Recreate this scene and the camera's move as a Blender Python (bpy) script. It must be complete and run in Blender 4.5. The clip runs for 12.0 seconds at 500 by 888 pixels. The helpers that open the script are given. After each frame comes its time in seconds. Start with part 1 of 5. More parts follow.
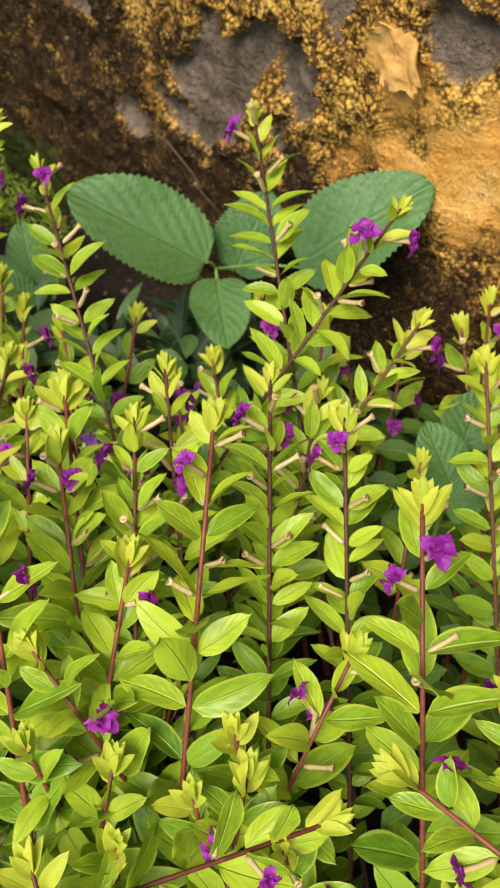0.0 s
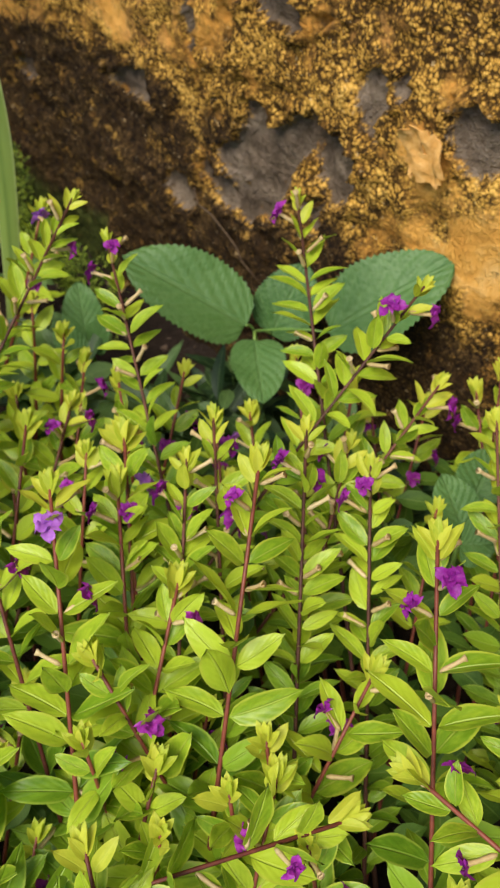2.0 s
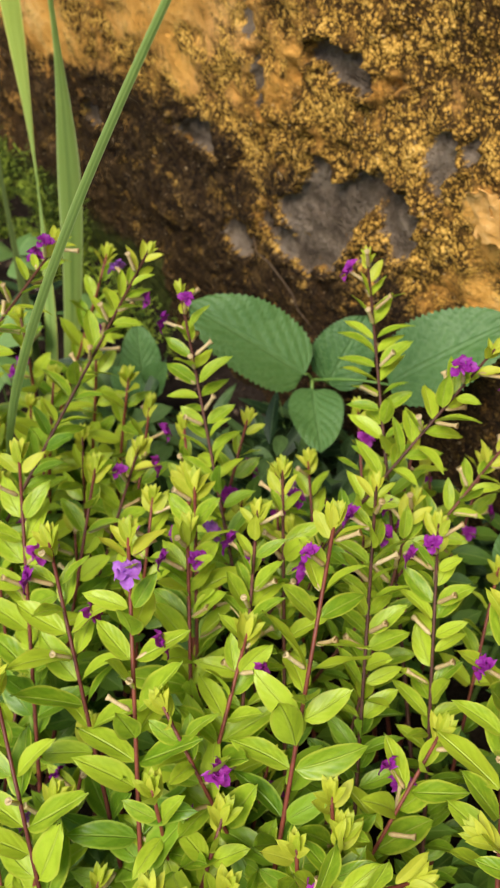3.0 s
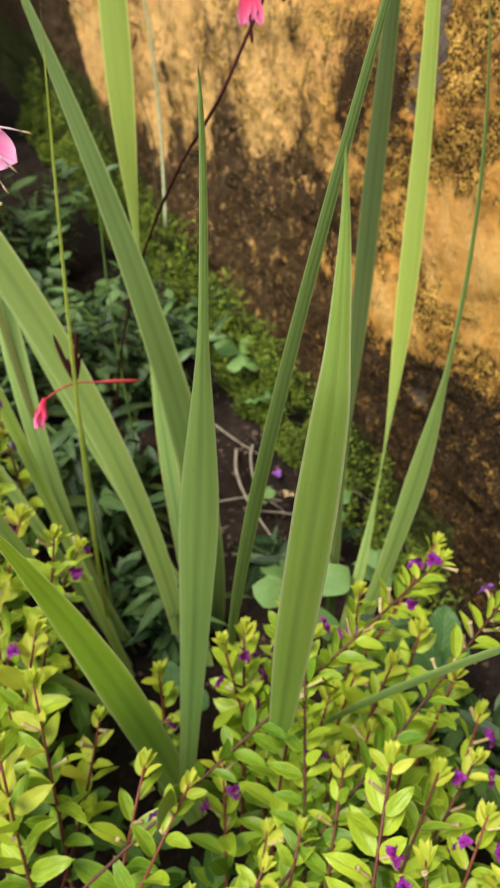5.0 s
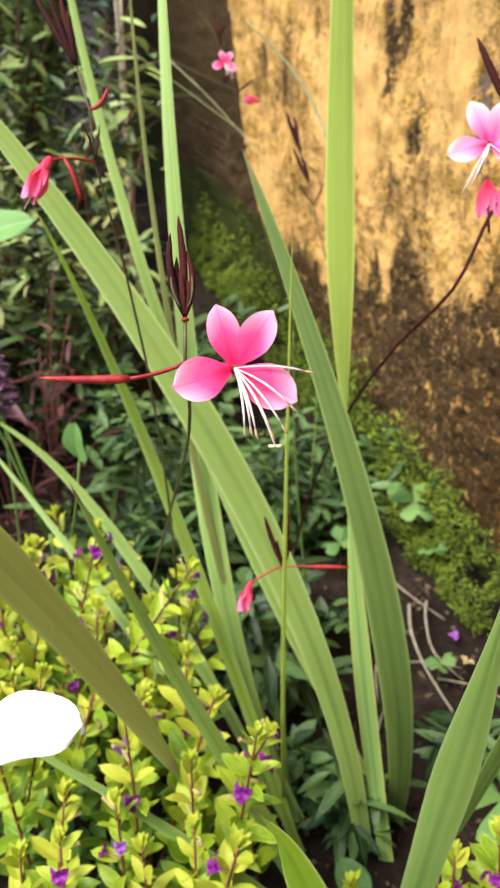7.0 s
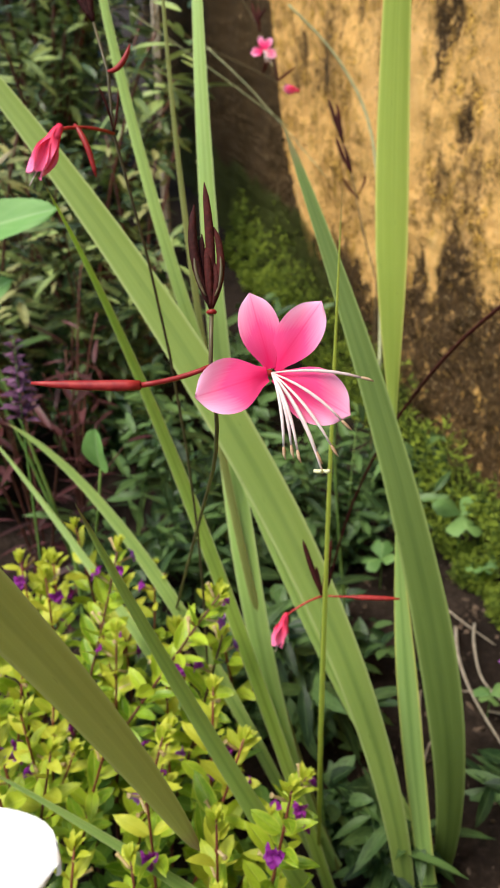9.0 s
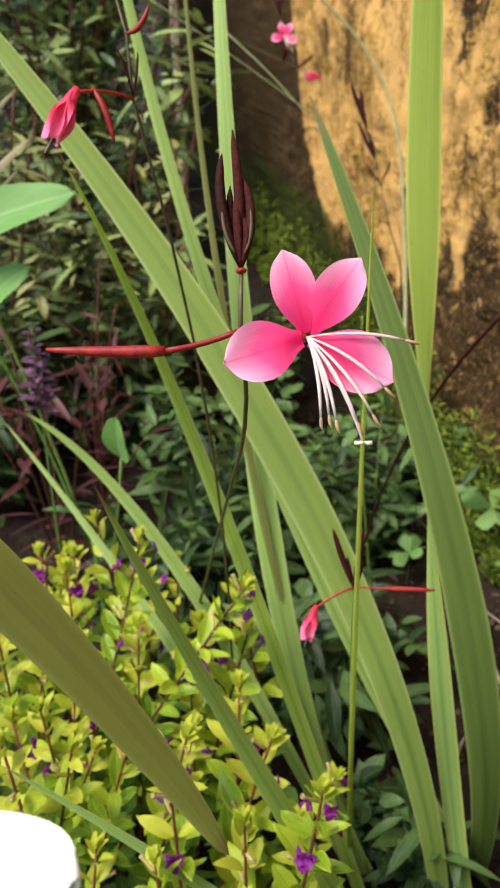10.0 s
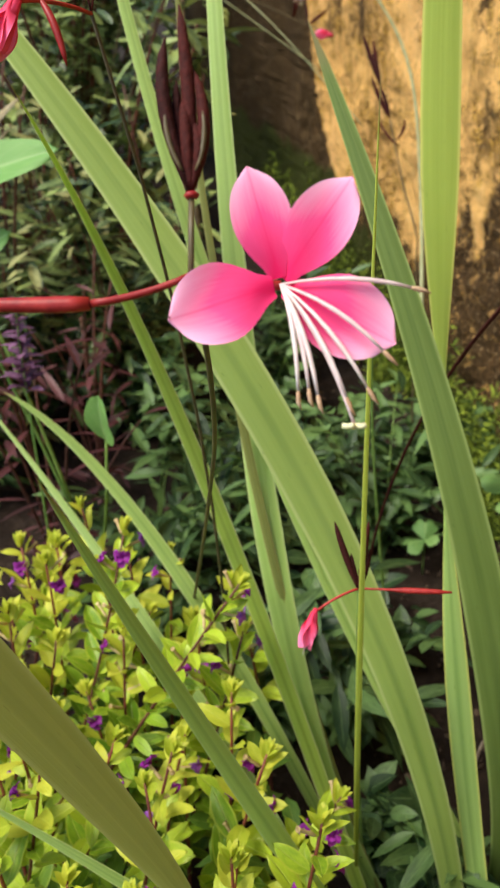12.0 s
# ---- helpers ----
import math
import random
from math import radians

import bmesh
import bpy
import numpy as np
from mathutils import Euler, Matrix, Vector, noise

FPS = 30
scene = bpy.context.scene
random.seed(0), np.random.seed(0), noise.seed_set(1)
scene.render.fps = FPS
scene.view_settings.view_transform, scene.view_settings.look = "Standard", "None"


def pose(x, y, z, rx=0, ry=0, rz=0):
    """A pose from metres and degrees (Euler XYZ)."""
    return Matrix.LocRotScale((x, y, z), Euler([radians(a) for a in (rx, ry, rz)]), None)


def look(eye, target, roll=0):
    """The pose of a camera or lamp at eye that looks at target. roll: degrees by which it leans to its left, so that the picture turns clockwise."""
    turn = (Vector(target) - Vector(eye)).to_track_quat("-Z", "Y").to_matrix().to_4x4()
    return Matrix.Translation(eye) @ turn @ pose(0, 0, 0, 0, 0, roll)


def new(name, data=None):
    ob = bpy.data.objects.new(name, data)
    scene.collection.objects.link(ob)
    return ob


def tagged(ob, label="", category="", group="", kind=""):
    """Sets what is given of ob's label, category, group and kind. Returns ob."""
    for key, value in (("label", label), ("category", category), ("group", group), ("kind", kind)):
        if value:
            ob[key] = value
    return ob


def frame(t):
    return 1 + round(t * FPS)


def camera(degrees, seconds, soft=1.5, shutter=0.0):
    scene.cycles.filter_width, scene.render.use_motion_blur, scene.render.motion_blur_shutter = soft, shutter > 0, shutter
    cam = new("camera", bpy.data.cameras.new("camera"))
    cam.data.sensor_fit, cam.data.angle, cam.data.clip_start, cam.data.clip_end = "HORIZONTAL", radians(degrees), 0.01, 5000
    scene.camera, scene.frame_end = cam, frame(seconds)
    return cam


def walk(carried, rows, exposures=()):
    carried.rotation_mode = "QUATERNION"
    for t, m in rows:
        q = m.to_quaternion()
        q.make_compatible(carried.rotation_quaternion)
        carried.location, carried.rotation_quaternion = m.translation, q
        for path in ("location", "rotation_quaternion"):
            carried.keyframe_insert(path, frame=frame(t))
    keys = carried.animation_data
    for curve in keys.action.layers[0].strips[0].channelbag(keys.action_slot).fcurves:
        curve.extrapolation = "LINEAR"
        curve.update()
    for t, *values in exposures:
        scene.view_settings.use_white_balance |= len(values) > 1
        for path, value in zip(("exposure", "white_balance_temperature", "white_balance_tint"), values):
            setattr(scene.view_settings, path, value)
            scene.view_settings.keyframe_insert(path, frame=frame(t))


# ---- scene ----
cam = camera(33.1, 12.0, soft=1.9)
# a phone's small aperture, about a millimetre across, set on the near flowers
cam.data.dof.use_dof = True
cam.data.dof.focus_distance, cam.data.dof.aperture_fstop = 0.230, 44.0
# seconds, eye, yaw, pitch, roll
PATH = [
    (0.0, 0.0210, 0.0345, 0.4308, -0.61, -53.46, -0.55),
    (0.5, 0.0219, 0.0144, 0.4403, 0.17, -51.80, -0.02),
    (1.0, 0.0025, 0.0147, 0.4419, 1.88, -51.05, -0.13),
    (1.5, 0.0105, 0.0085, 0.4489, 2.03, -50.43, -0.36),
    (2.0, 0.0123, 0.0057, 0.4591, 1.08, -49.54, 0.17),
    (2.5, 0.0092, 0.0087, 0.4603, 1.24, -48.87, 0.48),
    (3.0, -0.0076, 0.0067, 0.4697, 3.24, -47.40, 0.55),
    (3.3, -0.0252, 0.0057, 0.4772, 5.98, -45.65, 0.18),
    (3.5, -0.0414, 0.0042, 0.4893, 7.80, -44.24, 0.85),
    (3.7, -0.0498, 0.0029, 0.4931, 9.81, -42.78, 0.87),
    (5.3, -0.1207, -0.0127, 0.5594, 20.43, -33.81, 1.67),
    (5.5, -0.1281, -0.0085, 0.5626, 21.70, -32.62, 1.30),
    (6.0, -0.1325, 0.0005, 0.5799, 24.32, -30.58, 0.49),
    (6.5, -0.1494, 0.0077, 0.5853, 26.81, -29.37, -0.27),
    (7.0, -0.1733, 0.0098, 0.5816, 28.70, -28.84, -0.64),
    (7.2, -0.1721, 0.0125, 0.5870, 29.72, -29.02, -1.23),
    (9.0, -0.1997, 0.0546, 0.5597, 31.36, -28.69, -1.22),
    (9.5, -0.2080, 0.0560, 0.5520, 32.07, -28.73, -1.94),
    (10.0, -0.2097, 0.0639, 0.5446, 32.89, -28.72, -2.29),
    (10.5, -0.2227, 0.0787, 0.5348, 33.45, -28.85, -2.19),
    (11.0, -0.2243, 0.0858, 0.5317, 33.66, -29.17, -2.19),
    (11.5, -0.2237, 0.1013, 0.5262, 33.96, -29.82, -2.46),
    (12.0, -0.2246, 0.1085, 0.5199, 34.30, -30.05, -3.08),
]
# seconds, stops, kelvin, tint
EXPOSURES = [(0, 0.68, 6500, 10), (0.6, 0.62, 6500, 10), (1.1, 0.43, 6500, 10), (2.5, 0.46, 6500, 10), (3.5, 0.60, 6450, 10), (5.5, 0.78, 6350, 10), (6.0, 1.07, 6300, 10), (6.5, 1.25, 6300, 10), (7.0, 1.10, 6300, 10), (9.0, 0.65, 6400, 10), (12, 0.70, 6500, 10)]
walk(cam, [(t, pose(x, y, z, 90 + pitch, 0, yaw) @ pose(0, 0, 0, 0, 0, roll)) for t, x, y, z, yaw, pitch, roll in PATH], EXPOSURES)

# ---- world and light ----
world = bpy.data.worlds.new("sky")
scene.world = world
world.use_nodes = True
wt = world.node_tree
sky = wt.nodes.new("ShaderNodeTexSky")
sky.sky_type = "NISHITA"
sky.sun_disc = False
sky.sun_elevation, sky.sun_rotation = radians(58), radians(215)
wt.links.new(sky.outputs["Color"], wt.nodes["Background"].inputs["Color"])
wt.nodes["Background"].inputs["Strength"].default_value = 0.12
sun = new("sun", bpy.data.lights.new("sun", "SUN"))
sun.data.energy, sun.data.angle, sun.data.color = 3.4, radians(32), (1.0, 0.93, 0.80)
sun.matrix_world = look((-3.0, -4.3, 8.4), (0, 0, 0))

# ---- materials ----


def rgb(r, g, b):
    return (r, g, b, 1.0)


class Nodes:
    """A short way to write node trees."""

    def __init__(self, name):
        self.mat = bpy.data.materials.new(name)
        self.mat.use_nodes = True
        self.tree = self.mat.node_tree
        self.shader = self.tree.nodes["Principled BSDF"]
        self.out = self.tree.nodes["Material Output"]

    def link(self, a, b):
        self.tree.links.new(a, b)

    def put(self, socket, value):
        if hasattr(value, "is_linked"):
            self.link(value, socket)
        else:
            socket.default_value = value

    def coords(self, which="Object"):
        return self.tree.nodes.new("ShaderNodeTexCoord").outputs[which]

    def stretch(self, vector, scale):
        n = self.tree.nodes.new("ShaderNodeMapping")
        self.link(vector, n.inputs["Vector"])
        n.inputs["Scale"].default_value = scale
        return n.outputs["Vector"]

    def noise(self, vector, scale, detail=4.0, rough=0.6, warp=0.0):
        n = self.tree.nodes.new("ShaderNodeTexNoise")
        self.link(vector, n.inputs["Vector"])
        n.inputs["Scale"].default_value, n.inputs["Detail"].default_value = scale, detail
        n.inputs["Roughness"].default_value, n.inputs["Distortion"].default_value = rough, warp
        return n.outputs["Fac"]

    def cells(self, vector, scale, feature="F1"):
        n = self.tree.nodes.new("ShaderNodeTexVoronoi")
        n.feature = feature
        self.link(vector, n.inputs["Vector"])
        n.inputs["Scale"].default_value = scale
        return n.outputs["Distance"]

    def grains(self, vector, scale):
        """Separate grains: how near the middle of its grain a place is, and a random number for each grain."""
        n = self.tree.nodes.new("ShaderNodeTexVoronoi")
        self.link(vector, n.inputs["Vector"])
        n.inputs["Scale"].default_value = scale
        return self.math("MULTIPLY_ADD", n.outputs["Distance"], -1.25, 1.0), self.math("MULTIPLY", n.outputs["Color"], 1.0)

    def attr(self, name):
        n = self.tree.nodes.new("ShaderNodeAttribute")
        n.attribute_name = name
        return n.outputs["Fac"]

    def uv(self):
        n = self.tree.nodes.new("ShaderNodeSeparateXYZ")
        self.link(self.coords("UV"), n.inputs[0])
        return n.outputs[0], n.outputs[1]

    def chance(self):
        return self.tree.nodes.new("ShaderNodeObjectInfo").outputs["Random"]

    def island(self):
        return self.tree.nodes.new("ShaderNodeNewGeometry").outputs["Random Per Island"]

    def math(self, op, a, b=0.0, c=0.0):
        n = self.tree.nodes.new("ShaderNodeMath")
        n.operation = op
        for s, v in zip(n.inputs, (a, b, c)):
            self.put(s, v)
        return n.outputs[0]

    def ramp(self, fac, *stops):
        n = self.tree.nodes.new("ShaderNodeValToRGB")
        self.link(fac, n.inputs["Fac"])
        e = n.color_ramp.elements
        while len(e) < len(stops):
            e.new(0.5)
        for k, (at, colour) in zip(e, stops):
            k.position = at
            k.color = colour if len(colour) == 4 else (*colour, 1.0)
        return n.outputs["Color"]

    def step(self, fac, low, high):
        n = self.tree.nodes.new("ShaderNodeMapRange")
        n.interpolation_type = "SMOOTHSTEP"
        self.put(n.inputs["Value"], fac)
        self.put(n.inputs["From Min"], low)
        self.put(n.inputs["From Max"], high)
        return n.outputs["Result"]

    def mix(self, fac, a, b, how="MIX"):
        n = self.tree.nodes.new("ShaderNodeMix")
        n.data_type, n.blend_type = "RGBA", how
        self.put(n.inputs["Factor"], fac)
        self.put(n.inputs["A"], a)
        self.put(n.inputs["B"], b)
        return n.outputs["Result"]

    def bump(self, height, strength, distance):
        n = self.tree.nodes.new("ShaderNodeBump")
        self.link(height, n.inputs["Height"])
        n.inputs["Strength"].default_value, n.inputs["Distance"].default_value = strength, distance
        self.link(n.outputs["Normal"], self.shader.inputs["Normal"])
        return n.outputs["Normal"]

    def finish(self, colour, rough=0.6, translucent=0.0, back=None, spec=0.5):
        self.put(self.shader.inputs["Base Color"], colour)
        self.put(self.shader.inputs["Roughness"], rough)
        self.shader.inputs["Specular IOR Level"].default_value = spec
        if translucent:
            t = self.tree.nodes.new("ShaderNodeBsdfTranslucent")
            self.put(t.inputs["Color"], back if back is not None else colour)
            m = self.tree.nodes.new("ShaderNodeMixShader")
            m.inputs[0].default_value = translucent
            self.link(self.shader.outputs[0], m.inputs[1])
            self.link(t.outputs[0], m.inputs[2])
            self.link(m.outputs[0], self.out.inputs["Surface"])
        return self.mat


def leaf_material(name, dark, light, rib, rough=0.45, translucent=0.3, vary="object", veins=9.0, spots=0.0, edge=None, relief=0.06, quilt=0.3, net=0.0, uneven=1.0):
    """A leaf: lighter midrib and side veins, mottling, a random tone for each leaf."""
    n = Nodes(name)
    u, v = n.uv()
    side = n.math("ABSOLUTE", n.math("SUBTRACT", v, 0.5))
    tone = n.chance() if vary == "object" else n.island()
    grain = n.noise(n.coords("UV"), 4.5, 5.0, 0.65, 0.4)
    f = n.math("ADD", n.math("MULTIPLY", tone, 0.62), n.math("MULTIPLY", grain, 0.75))
    colour = n.mix(n.math("POWER", n.step(f, 0.2, 1.0), uneven), rgb(*dark), rgb(*light))
    wave = n.math("SINE", n.math("MULTIPLY", n.math("SUBTRACT", n.math("MULTIPLY", u, veins), n.math("MULTIPLY", side, veins * 0.9)), 6.283))
    vein = n.math("MULTIPLY", n.step(wave, 0.4, 1.0), relief)
    middle = n.step(side, 0.055, 0.015)
    colour = n.mix(n.math("MAXIMUM", vein, n.math("MULTIPLY", middle, 0.4)), colour, rgb(*rib))
    if edge:
        colour = n.mix(n.math("MULTIPLY", n.step(n.math("ADD", side, n.math("MULTIPLY", grain, 0.12)), 0.44, 0.52), 0.8), colour, rgb(*edge))
    if spots:
        s = n.step(n.noise(n.coords("UV"), 16.0, 3.0, 0.7), 0.68, 0.74)
        colour = n.mix(n.math("MULTIPLY", s, spots), colour, rgb(0.16, 0.10, 0.03))
    height = n.math("ADD", n.math("MULTIPLY", wave, -relief), n.math("MULTIPLY", middle, -1.0))
    if net:
        cell = n.cells(n.stretch(n.coords("UV"), (1.6, 1.0, 1.0)), 15.0)
        height = n.math("ADD", height, n.math("MULTIPLY", cell, -net))
        colour = n.mix(n.math("MULTIPLY", n.step(cell, 0.35, 0.75), 0.35), colour, rgb(*rib))
    n.bump(height, quilt, 0.0010 + 0.002 * (quilt - 0.3))
    return n.finish(colour, n.math("ADD", rough, n.math("MULTIPLY", grain, 0.15)), translucent, spec=0.4)


def plain_material(name, a, b, scale=200.0, rough=0.6, translucent=0.0, spec=0.4, bump=0.0):
    n = Nodes(name)
    f = n.noise(n.coords("Object"), scale, 4.0, 0.6)
    g = n.math("ADD", n.math("MULTIPLY", f, 0.8), n.math("MULTIPLY", n.chance(), 0.3))
    colour = n.mix(n.step(g, 0.3, 0.85), rgb(*a), rgb(*b))
    if bump:
        n.bump(f, bump, 0.001)
    return n.finish(colour, rough, translucent, spec=spec)


def blade_material(name, dark, light, edge, upper=None, through_light=0.33):
    """A sword leaf: lengthwise veins, a darker fold between paler bands, pale edges, a few blemishes; upper: the colours of its upper half."""
    n = Nodes(name)
    u, v = n.uv()
    side = n.math("ABSOLUTE", n.math("SUBTRACT", v, 0.5))
    uvs = n.coords("UV")
    streak = n.noise(n.stretch(uvs, (2.0, 38.0, 1.0)), 1.0, 3.0, 0.6)
    broad = n.noise(n.stretch(uvs, (5.0, 3.0, 1.0)), 1.0, 3.0, 0.6)
    band = n.noise(n.stretch(uvs, (1.2, 9.0, 1.0)), 1.0, 2.0, 0.5)
    f = n.math("ADD", n.math("MULTIPLY", streak, 0.22), n.math("ADD", n.math("MULTIPLY", broad, 0.48), n.math("MULTIPLY", band, 0.30)))
    colour = n.mix(n.step(f, 0.26, 0.76), rgb(*dark), rgb(*light))
    if upper:
        high = n.mix(n.step(f, 0.26, 0.76), rgb(*upper[0]), rgb(*upper[1]))
        grown = n.step(n.math("ADD", u, n.math("MULTIPLY", broad, 0.1)), 0.38, 0.58)
        colour = n.mix(grown, colour, high)
    colour = n.mix(n.math("MULTIPLY", n.chance(), 0.35), colour, rgb(light[0] * 1.25, light[1] * 1.1, light[2] * 0.8))
    fold = n.math("MULTIPLY", n.step(n.math("ADD", side, n.math("MULTIPLY", band, 0.05)), 0.17, 0.03), n.math("MULTIPLY_ADD", u, -0.45, 0.55))
    if upper:
        fold = n.math("MULTIPLY", fold, n.math("SUBTRACT", 1.0, grown))
    colour = n.mix(fold, colour, rgb(dark[0] * 0.62, dark[1] * 0.66, dark[2] * 0.62))
    colour = n.mix(n.math("MULTIPLY", n.step(side, 0.40, 0.47), 0.8), colour, rgb(*edge))
    tip = n.math("MULTIPLY", n.step(n.math("ADD", u, n.math("MULTIPLY", broad, 0.03)), 0.965, 1.0), 0.8)
    colour = n.mix(tip, colour, rgb(0.30, 0.24, 0.10))
    scar = n.step(n.noise(n.stretch(uvs, (60.0, 12.0, 1.0)), 1.0, 2.0, 0.5), 0.70, 0.74)
    colour = n.mix(n.math("MULTIPLY", scar, 0.35), colour, rgb(dark[0] * 0.5, dark[1] * 0.5, dark[2] * 0.4))
    n.bump(n.math("ADD", streak, band), 0.22, 0.0008)
    return n.finish(colour, n.math("ADD", 0.38, n.math("MULTIPLY", broad, 0.2)), through_light, spec=0.4)


LIME = leaf_material("lime leaf", (0.165, 0.31, 0.014), (0.48, 0.62, 0.040), (0.54, 0.64, 0.12), 0.31, 0.34, edge=(0.50, 0.57, 0.06), spots=0.45, relief=0.03, veins=5.0, quilt=0.6)
LIME_YOUNG = leaf_material("young lime leaf", (0.36, 0.46, 0.026), (0.60, 0.62, 0.060), (0.58, 0.64, 0.10), 0.45, 0.36, relief=0.02, veins=5.0)
# darker copy of LIME for lower leaves, the bed's shade put into the colour
LIME_SHADE = leaf_material("lime leaf with shade painted in", (0.085, 0.195, 0.009), (0.25, 0.40, 0.024), (0.36, 0.48, 0.08), 0.34, 0.28, edge=(0.31, 0.42, 0.05), relief=0.03, veins=5.0, quilt=0.6)
# darkened green: shade of the gaps deep in the bed is painted in
UNDER_SHADED = leaf_material("low lime leaf, shade in colour", (0.040, 0.11, 0.012), (0.13, 0.25, 0.03), (0.26, 0.38, 0.07), 0.5, 0.25, vary="island")
RED_STEM = plain_material("red stem", (0.10, 0.022, 0.015), (0.23, 0.058, 0.032), 300, 0.5)
OLD_STEM = plain_material("brown stem", (0.06, 0.022, 0.014), (0.15, 0.05, 0.03), 300, 0.6)
CALYX = plain_material("tan flower tube", (0.50, 0.35, 0.15), (0.72, 0.58, 0.32), 500, 0.55, 0.2)
PURPLE = plain_material("purple petal", (0.22, 0.010, 0.24), (0.42, 0.040, 0.43), 900, 0.55, 0.3)
VIOLET = plain_material("faded violet petal", (0.28, 0.07, 0.48), (0.46, 0.16, 0.62), 400, 0.5, 0.3)
BLADE = blade_material("sword leaf", (0.215, 0.365, 0.085), (0.385, 0.53, 0.150), (0.56, 0.66, 0.26))
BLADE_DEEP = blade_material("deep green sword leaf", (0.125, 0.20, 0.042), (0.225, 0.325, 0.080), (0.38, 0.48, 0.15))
# lit yellow-green copy of the sword leaf, brightness put into the colour
BLADE_LIT = blade_material("lit sword leaf", (0.34, 0.47, 0.055), (0.56, 0.64, 0.11), (0.66, 0.70, 0.20))
# the yellow upper half paints in light that shines through the leaf
BLADE_LIT_UPPER = blade_material("sword leaf with lit upper half", (0.25, 0.43, 0.11), (0.45, 0.62, 0.20), (0.74, 0.74, 0.20), ((0.36, 0.48, 0.065), (0.50, 0.61, 0.11)))
# brighter copy of BLADE, light painted in for leaves that render dim
BLADE_LIT_GREEN = blade_material("lit green sword leaf", (0.29, 0.48, 0.115), (0.51, 0.68, 0.20), (0.58, 0.70, 0.28))
BLADE_DRY = blade_material("ageing sword leaf", (0.16, 0.22, 0.05), (0.32, 0.34, 0.10), (0.40, 0.36, 0.15))
# brightest copy: light glowing through down-facing leaves is painted into the colour
BLADE_LIT_PALE = blade_material("sword leaf with light painted in", (0.45, 0.63, 0.12), (0.62, 0.78, 0.21), (0.80, 0.84, 0.48), through_light=0.6)
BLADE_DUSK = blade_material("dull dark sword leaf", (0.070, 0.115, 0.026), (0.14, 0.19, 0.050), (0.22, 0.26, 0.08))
BLADE_STRAW = blade_material("dry straw-coloured leaf", (0.40, 0.35, 0.22), (0.66, 0.60, 0.42), (0.62, 0.56, 0.40))
BLADE_OLIVE = blade_material("olive sword leaf", (0.32, 0.36, 0.085), (0.42, 0.46, 0.120), (0.46, 0.50, 0.16), through_light=0.5)
NETTLE = leaf_material("matt green leaf", (0.042, 0.115, 0.024), (0.082, 0.180, 0.044), (0.125, 0.23, 0.075), 0.46, 0.15, veins=7.0, relief=0.20, quilt=0.55, net=0.30)
OXALIS = leaf_material("clover leaf", (0.11, 0.24, 0.060), (0.21, 0.36, 0.10), (0.32, 0.48, 0.17), 0.55, 0.3, veins=4.0)
BUSH_LEAF = leaf_material("dark bush leaf", (0.016, 0.044, 0.014), (0.34, 0.45, 0.14), (0.26, 0.36, 0.14), 0.30, 0.14, vary="island", veins=5.0, uneven=2.6)
BUSH_PALE = leaf_material("variegated bush leaf", (0.04, 0.09, 0.025), (0.50, 0.50, 0.20), (0.30, 0.34, 0.14), 0.45, 0.25, vary="island", veins=5.0, uneven=2.0)
WEED = leaf_material("weed leaf", (0.012, 0.038, 0.011), (0.13, 0.23, 0.065), (0.17, 0.27, 0.10), 0.40, 0.25, vary="island", veins=5.0, uneven=1.6)
WINE = leaf_material("wine-red leaf", (0.030, 0.010, 0.010), (0.11, 0.030, 0.032), (0.14, 0.06, 0.05), 0.45, 0.2, vary="island", veins=6.0)
DULL_PURPLE = plain_material("dull purple bract", (0.10, 0.035, 0.085), (0.30, 0.15, 0.27), 300, 0.6, 0.2)
BROAD = leaf_material("broad pale leaf", (0.17, 0.38, 0.09), (0.28, 0.50, 0.15), (0.42, 0.60, 0.28), 0.5, 0.3, veins=5.0)
TWIG = plain_material("dry twig", (0.16, 0.12, 0.08), (0.42, 0.36, 0.27), 150, 0.8, bump=0.4)
DRY_GRASS = plain_material("dry grass", (0.22, 0.25, 0.11), (0.44, 0.46, 0.25), 150, 0.7)
GAURA_STEM = plain_material("thin reddish stem", (0.045, 0.040, 0.018), (0.12, 0.090, 0.040), 200, 0.5)
GAURA_BUD = plain_material("dark red bud", (0.026, 0.005, 0.004), (0.085, 0.013, 0.010), 900, 0.75, 0.1, spec=0.2, bump=0.5)
GAURA_RED = plain_material("red spent bud", (0.26, 0.012, 0.014), (0.52, 0.045, 0.035), 350, 0.45, 0.1)
GREEN_STEM = plain_material("green stem", (0.10, 0.20, 0.04), (0.22, 0.34, 0.07), 200, 0.5)
STAMEN = plain_material("white filament", (0.80, 0.62, 0.62), (0.90, 0.84, 0.80), 300, 0.5, 0.25)
ANTHER = plain_material("tan anther", (0.36, 0.20, 0.11), (0.60, 0.44, 0.28), 700, 0.7)
STIGMA = plain_material("pale stigma", (0.72, 0.72, 0.40), (0.85, 0.84, 0.55), 500, 0.6, 0.2)


